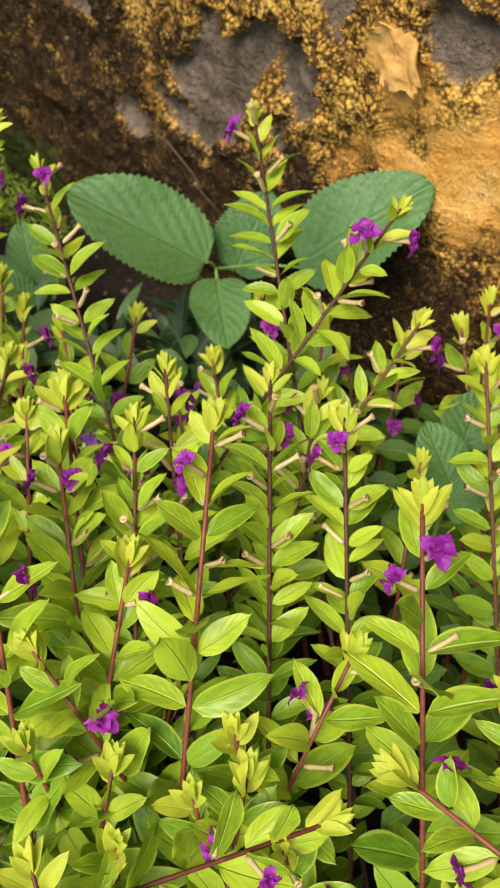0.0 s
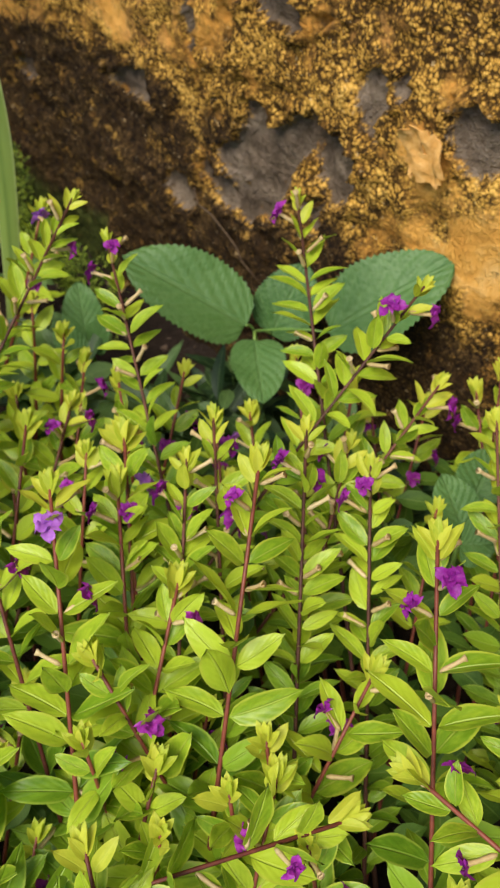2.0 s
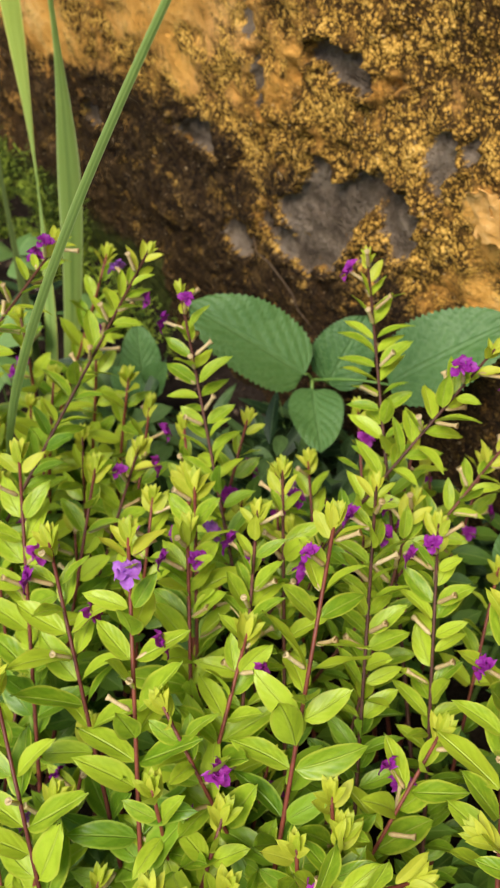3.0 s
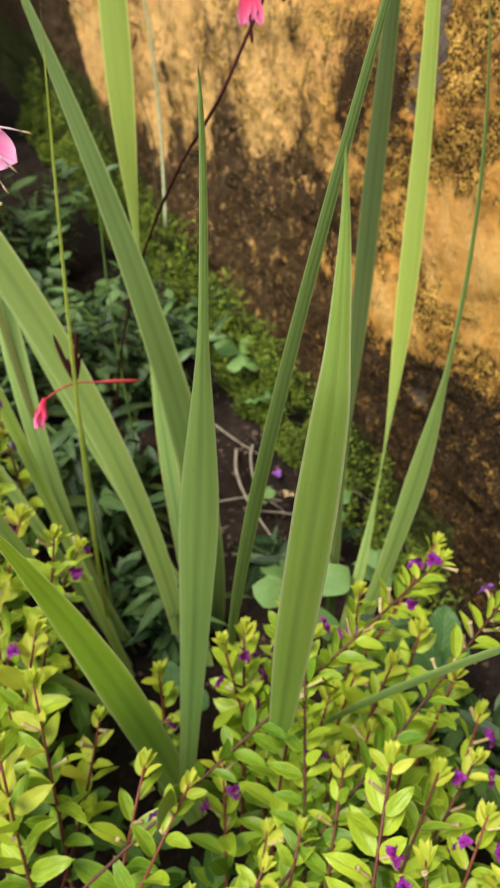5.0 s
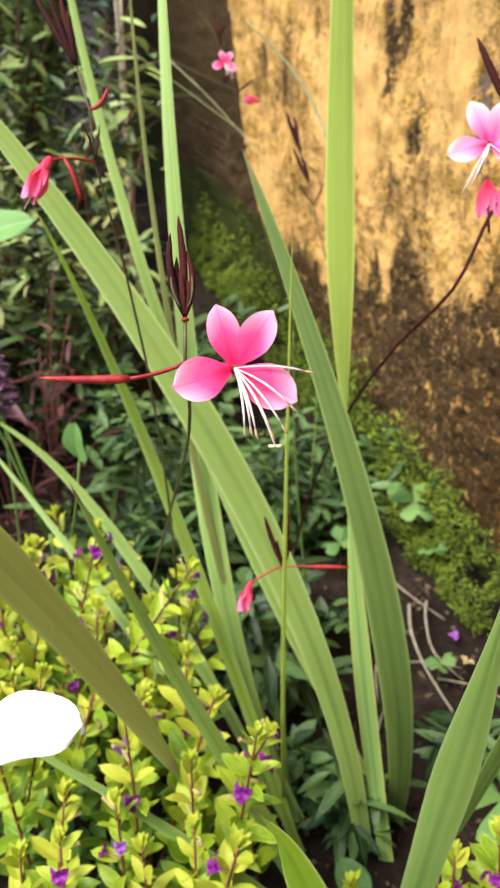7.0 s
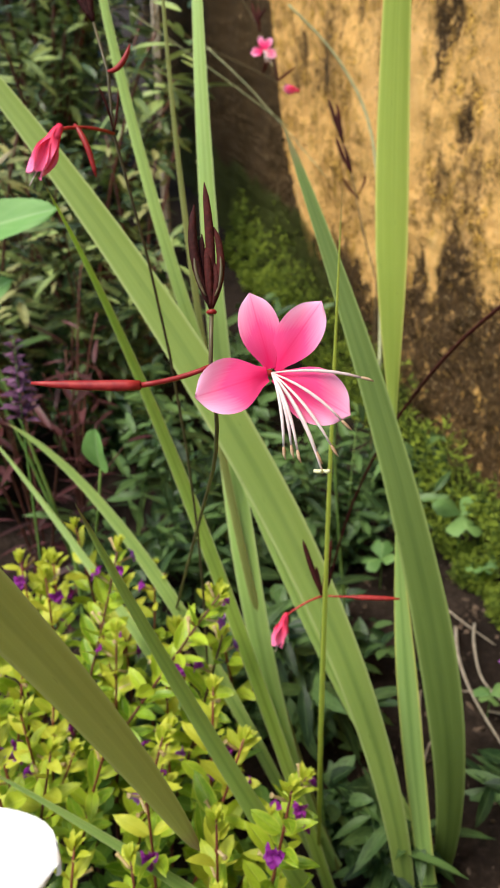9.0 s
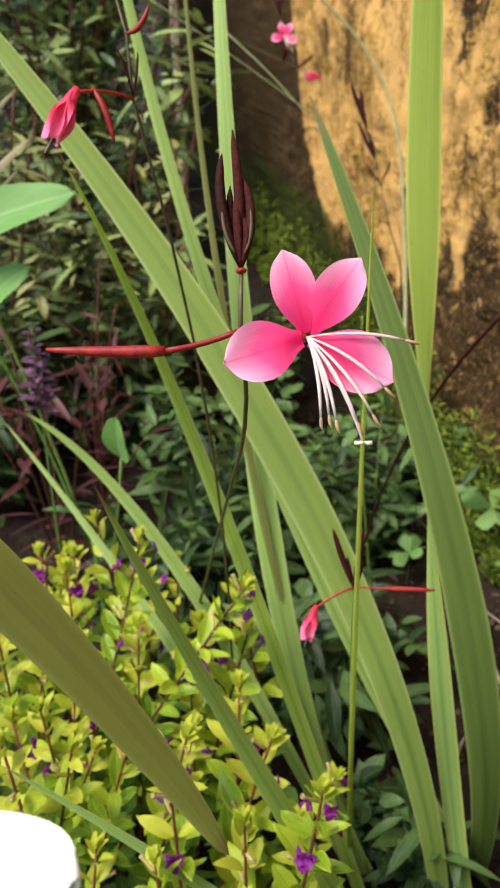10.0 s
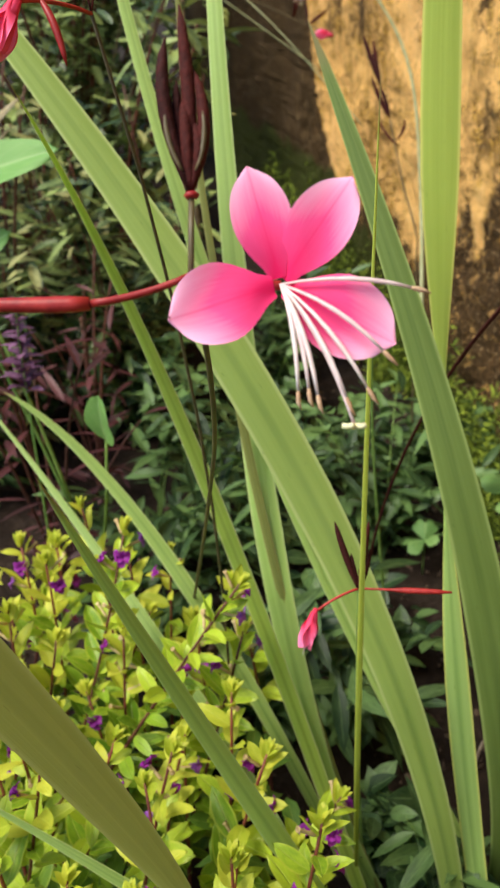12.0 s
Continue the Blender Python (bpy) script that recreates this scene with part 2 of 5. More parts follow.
def petal_material(name, heart, body, rim):
    n = Nodes(name)
    u, v = n.uv()
    side = n.math("ABSOLUTE", n.math("SUBTRACT", v, 0.5))
    fibre = n.noise(n.stretch(n.coords("UV"), (2.0, 22.0, 1.0)), 1.0, 3.0, 0.6)
    f = n.math("ADD", u, n.math("ADD", n.math("MULTIPLY", side, 0.55), n.math("MULTIPLY", fibre, 0.22)))
    colour = n.ramp(n.math("MULTIPLY", f, 0.78), (0.20, heart), (0.56, body), (0.95, rim))
    colour = n.mix(n.math("MULTIPLY", n.step(side, 0.03, 0.005), 0.25), colour, rgb(*heart))
    n.bump(fibre, 0.15, 0.0004)
    return n.finish(colour, 0.55, 0.16, spec=0.15)


PINK = petal_material("pink petal", (0.84, 0.015, 0.125), (0.92, 0.085, 0.28), (0.95, 0.47, 0.68))
PINK_PALE = petal_material("white-edged pink petal", (0.85, 0.06, 0.32), (0.90, 0.36, 0.62), (0.93, 0.86, 0.90))
WHITE = petal_material("white petal", (0.80, 0.80, 0.70), (0.86, 0.86, 0.84), (0.90, 0.90, 0.89))
ROSE = petal_material("rose petal", (0.86, 0.035, 0.09), (0.94, 0.10, 0.22), (0.96, 0.28, 0.50))


def wall_material():
    n = Nodes("ochre plaster")
    p = n.coords("Object")
    peel, mould_and_shade, even, moss = n.attr("peel"), n.attr("mould_and_shade"), n.attr("smooth"), n.attr("moss")
    # a warped place, so that crumbs and stains have no even pattern
    jitter = n.tree.nodes.new("ShaderNodeTexNoise")
    n.link(p, jitter.inputs["Vector"])
    jitter.inputs["Scale"].default_value, jitter.inputs["Detail"].default_value = 70.0, 3.0
    warp = n.tree.nodes.new("ShaderNodeVectorMath")
    warp.operation = "MULTIPLY_ADD"
    n.link(jitter.outputs["Color"], warp.inputs[0])
    warp.inputs[1].default_value = (0.005, 0.005, 0.005)
    n.link(p, warp.inputs[2])
    q = warp.outputs[0]
    broad = n.noise(p, 8.0, 4.0, 0.6)
    mid = n.noise(p, 34.0, 6.0, 0.65, 0.3)
    fine = n.noise(q, 240.0, 5.0, 0.72)
    tiny = n.noise(p, 700.0, 3.0, 0.7)
    crumb = n.cells(q, 150.0)
    small, chance_small = n.grains(q, 500.0)
    large, chance_large = n.grains(q, 240.0)
    grit = n.math("ADD", n.math("ADD", n.math("MULTIPLY", small, 0.36), n.math("MULTIPLY", chance_small, 0.26)), n.math("ADD", n.math("MULTIPLY", large, 0.20), n.math("MULTIPLY", chance_large, 0.10)))
    grit = n.math("ADD", grit, n.math("MULTIPLY", n.math("SUBTRACT", mid, 0.5), 0.9))
    rough_zone = n.math("SUBTRACT", 1.0, even)
    # ochre limewash, deeper where it lies thick
    paint = n.ramp(n.math("ADD", n.math("MULTIPLY", mid, 0.7), n.math("MULTIPLY", fine, 0.3)), (0.30, (0.52, 0.22, 0.036)), (0.50, (0.73, 0.37, 0.080)), (0.70, (0.86, 0.55, 0.21)))
    paint = n.mix(n.math("MULTIPLY", n.step(broad, 0.48, 0.66), 0.45), paint, rgb(0.78, 0.42, 0.16))
    far = n.tree.nodes.new("ShaderNodeSeparateXYZ")
    n.link(p, far.inputs[0])
    washed = n.step(far.outputs[0], -0.36, -0.60)
    paint = n.mix(n.math("MULTIPLY", washed, 0.35), paint, rgb(0.84, 0.59, 0.26))
    # crumbling, lichen-covered wash: golden grains, brown pits
    crust = n.ramp(grit, (0.25, (0.018, 0.010, 0.004)), (0.37, (0.14, 0.075, 0.015)), (0.46, (0.46, 0.245, 0.040)), (0.68, (0.82, 0.50, 0.115)))
    patchy = n.math("ADD", mid, n.math("ADD", n.math("MULTIPLY", rough_zone, 0.30), n.math("MULTIPLY", broad, 0.25)))
    colour = n.mix(n.math("MULTIPLY", n.step(patchy, 0.70, 0.90), 0.95), paint, crust)
    # mould: rises from the foot, runs down in streaks, breaks into specks; painted foot shade included
    streak = n.noise(n.stretch(p, (42.0, 42.0, 10.0)), 1.0, 6.0, 0.7, 0.4)
    specks = n.noise(q, 105.0, 6.0, 0.8)
    pepper = n.noise(q, 330.0, 4.0, 0.7)
    dirt_and_shade = n.math("ADD", n.math("ADD", n.math("MULTIPLY", streak, 0.38), n.math("MULTIPLY", specks, 0.46)), n.math("ADD", n.math("MULTIPLY", mould_and_shade, 0.43), n.math("MULTIPLY", pepper, 0.34)))
    black = n.ramp(n.math("ADD", n.math("MULTIPLY", fine, 0.45), n.math("MULTIPLY", grit, 0.6)), (0.32, (0.009, 0.006, 0.004)), (0.52, (0.036, 0.020, 0.009)), (0.74, (0.17, 0.10, 0.042)))
    # highest values, at the wall's far end, go near black
    black = n.mix(n.math("MULTIPLY", n.step(mould_and_shade, 1.15, 1.5), 0.85), black, rgb(0.010, 0.007, 0.004))
    # flakes of wash that still hold inside the stains
    held = n.math("MULTIPLY", n.step(n.noise(q, 64.0, 6.0, 0.78), 0.55, 0.64), n.step(mould_and_shade, 1.2, 1.05))
    darkened = n.math("MULTIPLY", n.step(dirt_and_shade, 0.72, 0.88), n.math("SUBTRACT", 0.95, n.math("MULTIPLY", held, n.math("MULTIPLY_ADD", even, 0.6, 0.52))))
    colour = n.mix(darkened, colour, black)
    soot = n.math("MULTIPLY", n.step(n.noise(q, 190.0, 5.0, 0.78), 0.54, 0.63), n.step(n.noise(n.stretch(p, (16.0, 16.0, 5.0)), 1.0, 5.0, 0.65), 0.42, 0.58))
    colour = n.mix(n.math("MULTIPLY", soot, 0.62), colour, rgb(0.045, 0.026, 0.012))
    # pits and drips where the rain runs down
    runs = n.noise(n.stretch(p, (34.0, 34.0, 5.0)), 1.0, 5.0, 0.7, 0.5)
    pits = n.math("MULTIPLY", n.step(n.noise(q, 135.0, 5.0, 0.75), 0.50, 0.60), n.step(runs, 0.46, 0.60))
    colour = n.mix(n.math("MULTIPLY", pits, n.math("MULTIPLY", washed, 0.52)), colour, rgb(0.15, 0.082, 0.032))
    fleck = n.math("MULTIPLY", n.step(n.noise(q, 310.0, 3.0, 0.6), n.math("MULTIPLY_ADD", washed, -0.05, 0.66), n.math("MULTIPLY_ADD", washed, -0.04, 0.72)), n.math("ADD", n.math("MULTIPLY", rough_zone, 0.55), n.math("MULTIPLY", washed, 0.3)))
    colour = n.mix(fleck, colour, rgb(0.68, 0.49, 0.25))
    mortar = n.ramp(n.math("ADD", n.math("MULTIPLY", mid, 0.65), n.math("MULTIPLY", fine, 0.35)), (0.32, (0.040, 0.026, 0.016)), (0.48, (0.135, 0.098, 0.068)), (0.66, (0.27, 0.21, 0.155)))
    bare = n.step(n.math("ADD", peel, n.math("MULTIPLY", n.math("SUBTRACT", fine, 0.5), 0.7)), 0.40, 0.60)
    colour = n.mix(bare, colour, mortar)
    green = n.ramp(fine, (0.35, (0.014, 0.022, 0.005)), (0.65, (0.065, 0.085, 0.014)))
    colour = n.mix(n.math("MULTIPLY", n.step(n.math("ADD", moss, n.math("MULTIPLY", mid, 0.5)), 0.55, 0.90), 0.85), colour, green)
    h = n.math("ADD", n.math("MULTIPLY", fine, 0.9), n.math("ADD", n.math("MULTIPLY", n.math("MULTIPLY", crumb, rough_zone), -0.5), n.math("MULTIPLY", tiny, 0.15)))
    n.bump(n.math("ADD", n.math("ADD", h, mid), n.math("MULTIPLY", n.math("MULTIPLY", grit, n.math("MULTIPLY_ADD", even, -0.7, 0.8)), 0.9)), 0.8, 0.004)
    return n.finish(colour, 0.92, spec=0.12)


def soil_material():
    n = Nodes("dark garden soil")
    p = n.coords("Object")
    a, b = n.noise(p, 14.0, 6.0, 0.65), n.noise(p, 160.0, 6.0, 0.7)
    colour = n.ramp(n.math("ADD", n.math("MULTIPLY", a, 0.5), n.math("MULTIPLY", b, 0.5)), (0.35, (0.010, 0.0065, 0.0045)), (0.52, (0.026, 0.017, 0.012)), (0.70, (0.075, 0.052, 0.038)))
    n.bump(n.math("ADD", a, b), 0.9, 0.006)
    return n.finish(colour, 0.95, spec=0.15)


FLAKE = plain_material("peach limewash", (0.60, 0.30, 0.07), (0.86, 0.54, 0.21), 260, 0.85, bump=0.6)
RIDGE = plain_material("broken plaster edge", (0.06, 0.036, 0.018), (0.22, 0.14, 0.075), 400, 0.9, bump=0.6)
CRUMB = plain_material("crumb of earth", (0.030, 0.020, 0.014), (0.16, 0.11, 0.075), 90, 0.95, spec=0.15)
WALL, SOIL = wall_material(), soil_material()
MOSS = leaf_material("moss", (0.030, 0.066, 0.006), (0.30, 0.39, 0.034), (0.30, 0.38, 0.06), 0.8, 0.3, vary="island", uneven=1.7)

# ---- mesh helpers ----
MESHES = {}


def mesh_of(name, verts, faces, material, uvs=None, smooth=True):
    me = bpy.data.meshes.new(name)
    me.from_pydata([tuple(v) for v in verts], [], faces)
    if uvs is not None:
        layer = me.uv_layers.new(name="UVMap")
        flat = np.asarray(uvs, dtype=np.float32)
        index = np.empty(len(me.loops), dtype=np.int32)
        me.loops.foreach_get("vertex_index", index)
        layer.data.foreach_set("uv", flat[index].ravel())
    me.materials.append(material)
    if smooth:
        me.polygons.foreach_set("use_smooth", [True] * len(me.polygons))
    me.update()
    return me


def thing(name, place=(0, 0, 0), label="", category="", group="", kind=""):
    ob = new(name)
    ob.empty_display_size = 0.02
    ob.location = place
    return tagged(ob, label, category, group, kind)


def part(name, me, parent, m=None, label=""):
    ob = new(name, me)
    ob.parent = parent
    if m is not None:
        ob.matrix_basis = m
    if label:
        ob["label"] = label
    return ob


def tube(points, radii, sides=6, cap=True):
    """A round stem along points."""
    pts = [Vector(p) for p in points]
    verts, faces, uvs = [], [], []
    side = Vector((1, 0.13, 0.07)).normalized()
    for i, p in enumerate(pts):
        t = (pts[min(i + 1, len(pts) - 1)] - pts[max(i - 1, 0)]).normalized()
        side = (side - t * side.dot(t))
        side = side.normalized() if side.length > 1e-6 else t.orthogonal().normalized()
        up = t.cross(side)
        r = radii[i] if hasattr(radii, "__len__") else radii
        for k in range(sides):
            a = 2 * math.pi * k / sides
            verts.append(p + (side * math.cos(a) + up * math.sin(a)) * r)
            uvs.append((i / max(1, len(pts) - 1), k / sides))
    n = len(pts)
    for i in range(n - 1):
        for k in range(sides):
            a, b = i * sides + k, i * sides + (k + 1) % sides
            faces.append((a, b, b + sides, a + sides))
    if cap:
        faces.append(tuple(range(sides))[::-1])
        faces.append(tuple((n - 1) * sides + k for k in range(sides)))
    return verts, faces, uvs


def bezier(a, b, c, n, stop=1.0):
    a, b, c = Vector(a), Vector(b), Vector(c)
    return [(1 - u) ** 2 * a + 2 * u * (1 - u) * b + u * u * c for u in (stop * i / (n - 1) for i in range(n))]


def smooth_line(p, steps=6):
    """A bent line through the places p, with even curves."""
    line = []
    for i in range(len(p) - 1):
        before, after = p[max(0, i - 1)], p[min(len(p) - 1, i + 2)]
        for k in range(steps):
            t = k / steps
            line.append(0.5 * (2 * p[i] + (p[i + 1] - before) * t + (2 * before - 5 * p[i] + 4 * p[i + 1] - after) * t * t + (3 * p[i] - before - 3 * p[i + 1] + after) * t ** 3))
    return line + [p[-1]]


def leaf_shape(long, wide, cup=0.2, droop=0.15, rows=7, point=1.0, cols=2, serrate=0.0, wave=0.0, skew=0.82, bend=0.0):
    """A leaf along +y from the origin, face up: outline, gutter along the midrib, drooping tip."""
    verts, faces, uvs = [], [], []
    n = 2 * cols + 1
    for i in range(rows + 1):
        u = i / rows
        w = wide * 0.5 * (max(0.0, math.sin(math.pi * u ** skew)) ** (0.75 * point)) + (0.012 * wide if u < 0.99 else 0)
        if serrate and 0 < i < rows:
            w *= 1 + serrate * (1 if i % 2 else -1)
        for k in range(n):
            s = k / cols - 1
            z = cup * abs(s) * w - droop * long * u * u + wave * wide * math.sin(u * 9 + s * 2) * abs(s)
            verts.append((s * w + bend * long * u * u, u * long * (1 - 0.04 * s * s), z))
            uvs.append((u, 0.5 + 0.5 * s))
    for i in range(rows):
        for k in range(n - 1):
            a = i * n + k
            faces.append((a, a + 1, a + 1 + n, a + n))
    return verts, faces, uvs


def moved(geo, m):
    v, f, t = geo
    return [m @ Vector(p) for p in v], f, t


def joined(geos):
    verts, faces, uvs = [], [], []
    for v, f, t in geos:
        k = len(verts)
        verts += v
        faces += [tuple(i + k for i in q) for q in f]
        uvs += t
    return verts, faces, uvs


def axes(y, z):
    """The turn whose y axis is y and whose z axis is near z."""
    y = Vector(y).normalized()
    x = y.cross(Vector(z))
    x = x.normalized() if x.length > 1e-5 else y.orthogonal().normalized()
    return Matrix((x, y, x.cross(y))).transposed().to_4x4()


# ---- ground ----
def spread(stops):
    out = []
    for a, b, step in stops:
        out += list(np.arange(a, b - 1e-9, step))
    return out + [stops[-1][1]]


def ground():
    xs = spread([(-60, -6, 6), (-6, -1.6, 0.4), (-1.6, -1.0, 0.05), (-1.0, 0.4, 0.0125), (0.4, 1.2, 0.1), (1.2, 6, 0.6), (6, 60, 6)])
    ys = spread([(-60, -6, 6), (-6, -0.4, 0.4), (-0.4, 0.2, 0.05), (0.2, 1.15, 0.0125), (1.15, 3, 0.08), (3, 60, 5)])
    verts = []
    for y in ys:
        for x in xs:
            h = 0.016 * noise.noise((x * 6, y * 6, 0)) + 0.007 * noise.noise((x * 24, y * 24, 3)) + 0.005 * noise.noise((x * 70, y * 70, 8))
            verts.append((x, y, h if abs(x) < 3 and abs(y) < 3 else 0.0))
    n = len(xs)
    faces = [(j * n + i, j * n + i + 1, (j + 1) * n + i + 1, (j + 1) * n + i) for j in range(len(ys) - 1) for i in range(n - 1)]
    ob = new("ground", mesh_of("ground", verts, faces, SOIL))
    return tagged(ob, "dark bare garden soil with crumbs and litter", "soil", kind="structure")


ground()

# ---- the old wall ----
ALONG = Vector((1, -1.03, 0)).normalized()
INTO = Vector((0, 0, 1)).cross(ALONG)
WALL_AT = Matrix((ALONG, INTO, Vector((0, 0, 1)))).transposed().to_4x4()
WALL_AT.translation = (0, 0.465, 0)
# places where the plaster has come off: along, up, half width, half height
PEELS = [(-0.245, 0.155, 0.016, 0.010), (0.016, 0.188, 0.035, 0.034), (-0.005, 0.152, 0.014, 0.016), (-0.070, 0.132, 0.012, 0.008), (0.070, 0.210, 0.020, 0.016), (-0.022, 0.150, 0.024, 0.012), (-0.118, 0.188, 0.027, 0.009), (-0.074, 0.128, 0.016, 0.010),
         (0.016, 0.279, 0.036, 0.009), (0.090, 0.252, 0.012, 0.014), (0.155, 0.258, 0.016, 0.014), (0.108, 0.268, 0.005, 0.006), (-0.108, 0.298, 0.010, 0.010),
         (-0.061, 0.294, 0.004, 0.030), (-0.052, 0.245, 0.004, 0.020), (-0.30, 0.42, 0.02, 0.05), (-0.55, 0.47, 0.016, 0.035)]
# places where the limewash is still even
EVEN = [(-0.16, 0.290, 0.10, 0.055), (0.19, 0.205, 0.045, 0.026), (0.155, 0.195, 0.03, 0.012), (0.128, 0.245, 0.012, 0.010), (-0.32, 0.212, 0.075, 0.022), (-0.225, 0.305, 0.085, 0.03), (-0.83, 0.45, 0.05, 0.12),
        (-1.27, 0.25, 0.07, 0.11), (-0.98, 0.44, 0.05, 0.09), (-0.62, 0.52, 0.05, 0.08), (-0.745, 0.26, 0.014, 0.06), (-0.93, 0.24, 0.035, 0.09), (0.32, 0.25, 0.12, 0.08), (-0.90, 0.42, 0.07, 0.12), (-0.36, 0.55, 0.12, 0.08)]


# dark damp stains, the last also painted shade at the right foot: along, up, half width, half height, depth
STAINS_AND_SHADE = [(-0.20, 0.165, 0.11, 0.055, 0.6), (-0.10, 0.185, 0.09, 0.04, 0.6), (-0.03, 0.205, 0.05, 0.03, 0.3), (-0.40, 0.262, 0.075, 0.05, 0.8), (-0.36, 0.245, 0.04, 0.02, 0.4), (-0.735, 0.54, 0.020, 0.08, 0.9), (-0.70, 0.43, 0.018, 0.05, 0.5), (-1.30, 0.46, 0.08, 0.09, 0.6), (-0.66, 0.37, 0.05, 0.08, 0.35), (-0.50, 0.235, 0.14, 0.06, 0.35), (-0.60, 0.20, 0.22, 0.12, 0.5), (-0.50, 0.33, 0.16, 0.13, 0.10), (-0.36, 0.40, 0.10, 0.10, 0.25), (-0.54, 0.19, 0.19, 0.12, 0.55), (-0.70, 0.22, 0.09, 0.11, 0.35), (-0.43, 0.12, 0.18, 0.09, 0.5), (-0.88, 0.14, 0.16, 0.11, 0.85), (-1.09, 0.12, 0.20, 0.11, 0.9), (-0.67, 0.20, 0.09, 0.12, 0.55), (-0.765, 0.25, 0.045, 0.10, 0.55), (-0.40, 0.41, 0.035, 0.11, 0.4), (-0.775, 0.51, 0.032, 0.10, 0.65),
          (-0.745, 0.35, 0.025, 0.08, 0.4), (-1.19, 0.43, 0.07, 0.12, 0.40), (-1.04, 0.41, 0.06, 0.11, 0.35),
          (-0.70, 0.33, 0.08, 0.13, 0.45), (-0.60, 0.44, 0.10, 0.12, 0.25), (-0.92, 0.40, 0.05, 0.14, 0.25), (0.14, 0.11, 0.12, 0.06, 0.6)]


def blob(u, z, spots, ragged, seed):
    best = 0.0
    n = noise.fractal((u * 38, z * 38, seed), 0.8, 2.1, 4)
    for cu, cz, a, b in spots:
        d = math.hypot((u - cu) / a, (z - cz) / b)
        if d < 2.2:
            best = max(best, 1.5 - d + ragged * n)
    return min(1.0, max(0.0, best))


def wall():
    us = spread([(-3.4, -1.5, 0.05), (-1.5, -1.1, 0.008), (-1.1, -0.62, 0.0045), (-0.62, 0.26, 0.0026), (0.26, 0.6, 0.012), (0.6, 2.6, 0.1)])
    zs = spread([(-0.12, 0.0, 0.02), (0.0, 0.36, 0.0026), (0.36, 0.66, 0.006), (0.66, 1.9, 0.06)])
    verts, peel, mould_and_shade, even, moss = [], [], [], [], []
    for z in zs:
        for u in us:
            p = blob(u, z, PEELS, 0.85, 2.0)
            s = blob(u, z, EVEN, 0.7, 7.0)
            big = noise.fractal((u * 7, z * 7, 4.0), 0.9, 2.0, 4)
            grain = noise.fractal((u * 120, z * 120, 1.0), 0.7, 2.2, 3)
            lumps = noise.fractal((u * 30, z * 30, 5.0), 0.8, 2.0, 3)
            cut = min(1.0, max(0.0, (p - 0.35) * 5))
            y = -0.010 * big - (0.0024 * grain + 0.0036 * lumps) * (1 - 0.75 * s) * (1 - 0.6 * cut)
            y += 0.0065 * cut - 0.002 * cut * noise.fractal((u * 60, z * 60, 9.0), 0.8, 2.0, 3) - 0.004 * max(0.0, 1 - abs(p - 0.30) * 8)
            verts.append((u, y, z))
            # damp and mould rise from the ground and run down in streaks; right foot has painted shade too
            foot = 0.25 + 0.06 * big + 0.03 * lumps - 0.075 * min(1.0, max(0.0, (u - 0.02) / 0.12))
            m = min(1.0, max(0.0, (foot - z) / (0.13 if u > -0.3 else 0.19)))
            m = max(m, (0.20 if u < -0.3 else 0.20 - 0.12 * min(1.0, max(0.0, (z - 0.2) / 0.08))) + 0.50 * noise.fractal((u * 11, z * 4.5, 11.0), 0.8, 2.0, 4))
            # beyond a ragged slanting edge the far end of the wall turns near black
            end_dark = 0.0
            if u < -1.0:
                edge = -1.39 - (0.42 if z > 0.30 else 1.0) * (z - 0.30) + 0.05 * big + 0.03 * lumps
                end_dark = min(1.0, max(0.0, (edge - u) / 0.03)) * 1.6
            m += 0.10 * max(0.0, 1 - math.hypot((u + 0.47) / 0.20, (z - 0.30) / 0.17)) + 0.55 * max(0.0, 1 - math.hypot((u + 0.74) / 0.10, (z - 0.19) / 0.10))
            for cu, cz, a, b, k in STAINS_AND_SHADE:
                m += k * max(0.0, 1 - math.hypot((u - cu) / a, (z - cz) / b))
            m = max(min(m, 1.0) - 0.75 * s, end_dark)
            mould_and_shade.append(max(0.0, m) if p < 0.4 else 0.25 * max(0.0, m))
            peel.append(p)
            even.append(max(s, 0.5 * min(1.0, max(0.0, (-0.24 - u) / 0.2))))
            moss.append(min(1.0, max(0.0, (0.085 + (0.12 * min(1.0, max(0.0, (-0.75 - u) / 0.5))) + 0.04 * big - z) / 0.06)) * (1.0 if u < -0.16 else 0.35))
    n = len(us)
    faces = [(j * n + i, j * n + i + 1, (j + 1) * n + i + 1, (j + 1) * n + i) for j in range(len(zs) - 1) for i in range(n - 1)]
    k = len(verts)
    box = [(us[0], 0.05, zs[0]), (us[-1], 0.05, zs[0]), (us[-1], 0.05, zs[-1]), (us[0], 0.05, zs[-1])]
    box += [(u, 0.24, z) for u, y, z in box]
    verts += box
    faces += [tuple(k + i for i in q) for q in ((4, 7, 6, 5), (4, 5, 1, 0), (5, 6, 2, 1), (6, 7, 3, 2), (7, 4, 0, 3))]
    top = (len(zs) - 1) * n
    flat_from = len(faces) - 5
    faces += [(top + i, top + i + 1, k + 2, k + 3) if i == 0 else (top + i, top + i + 1, k + 2) for i in range(n - 1)]
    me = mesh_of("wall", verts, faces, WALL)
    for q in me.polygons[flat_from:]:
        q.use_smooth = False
    for name, values in (("peel", peel), ("mould_and_shade", mould_and_shade), ("smooth", even), ("moss", moss)):
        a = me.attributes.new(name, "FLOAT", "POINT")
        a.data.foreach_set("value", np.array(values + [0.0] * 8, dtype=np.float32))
    ob = new("wall_garden", me)
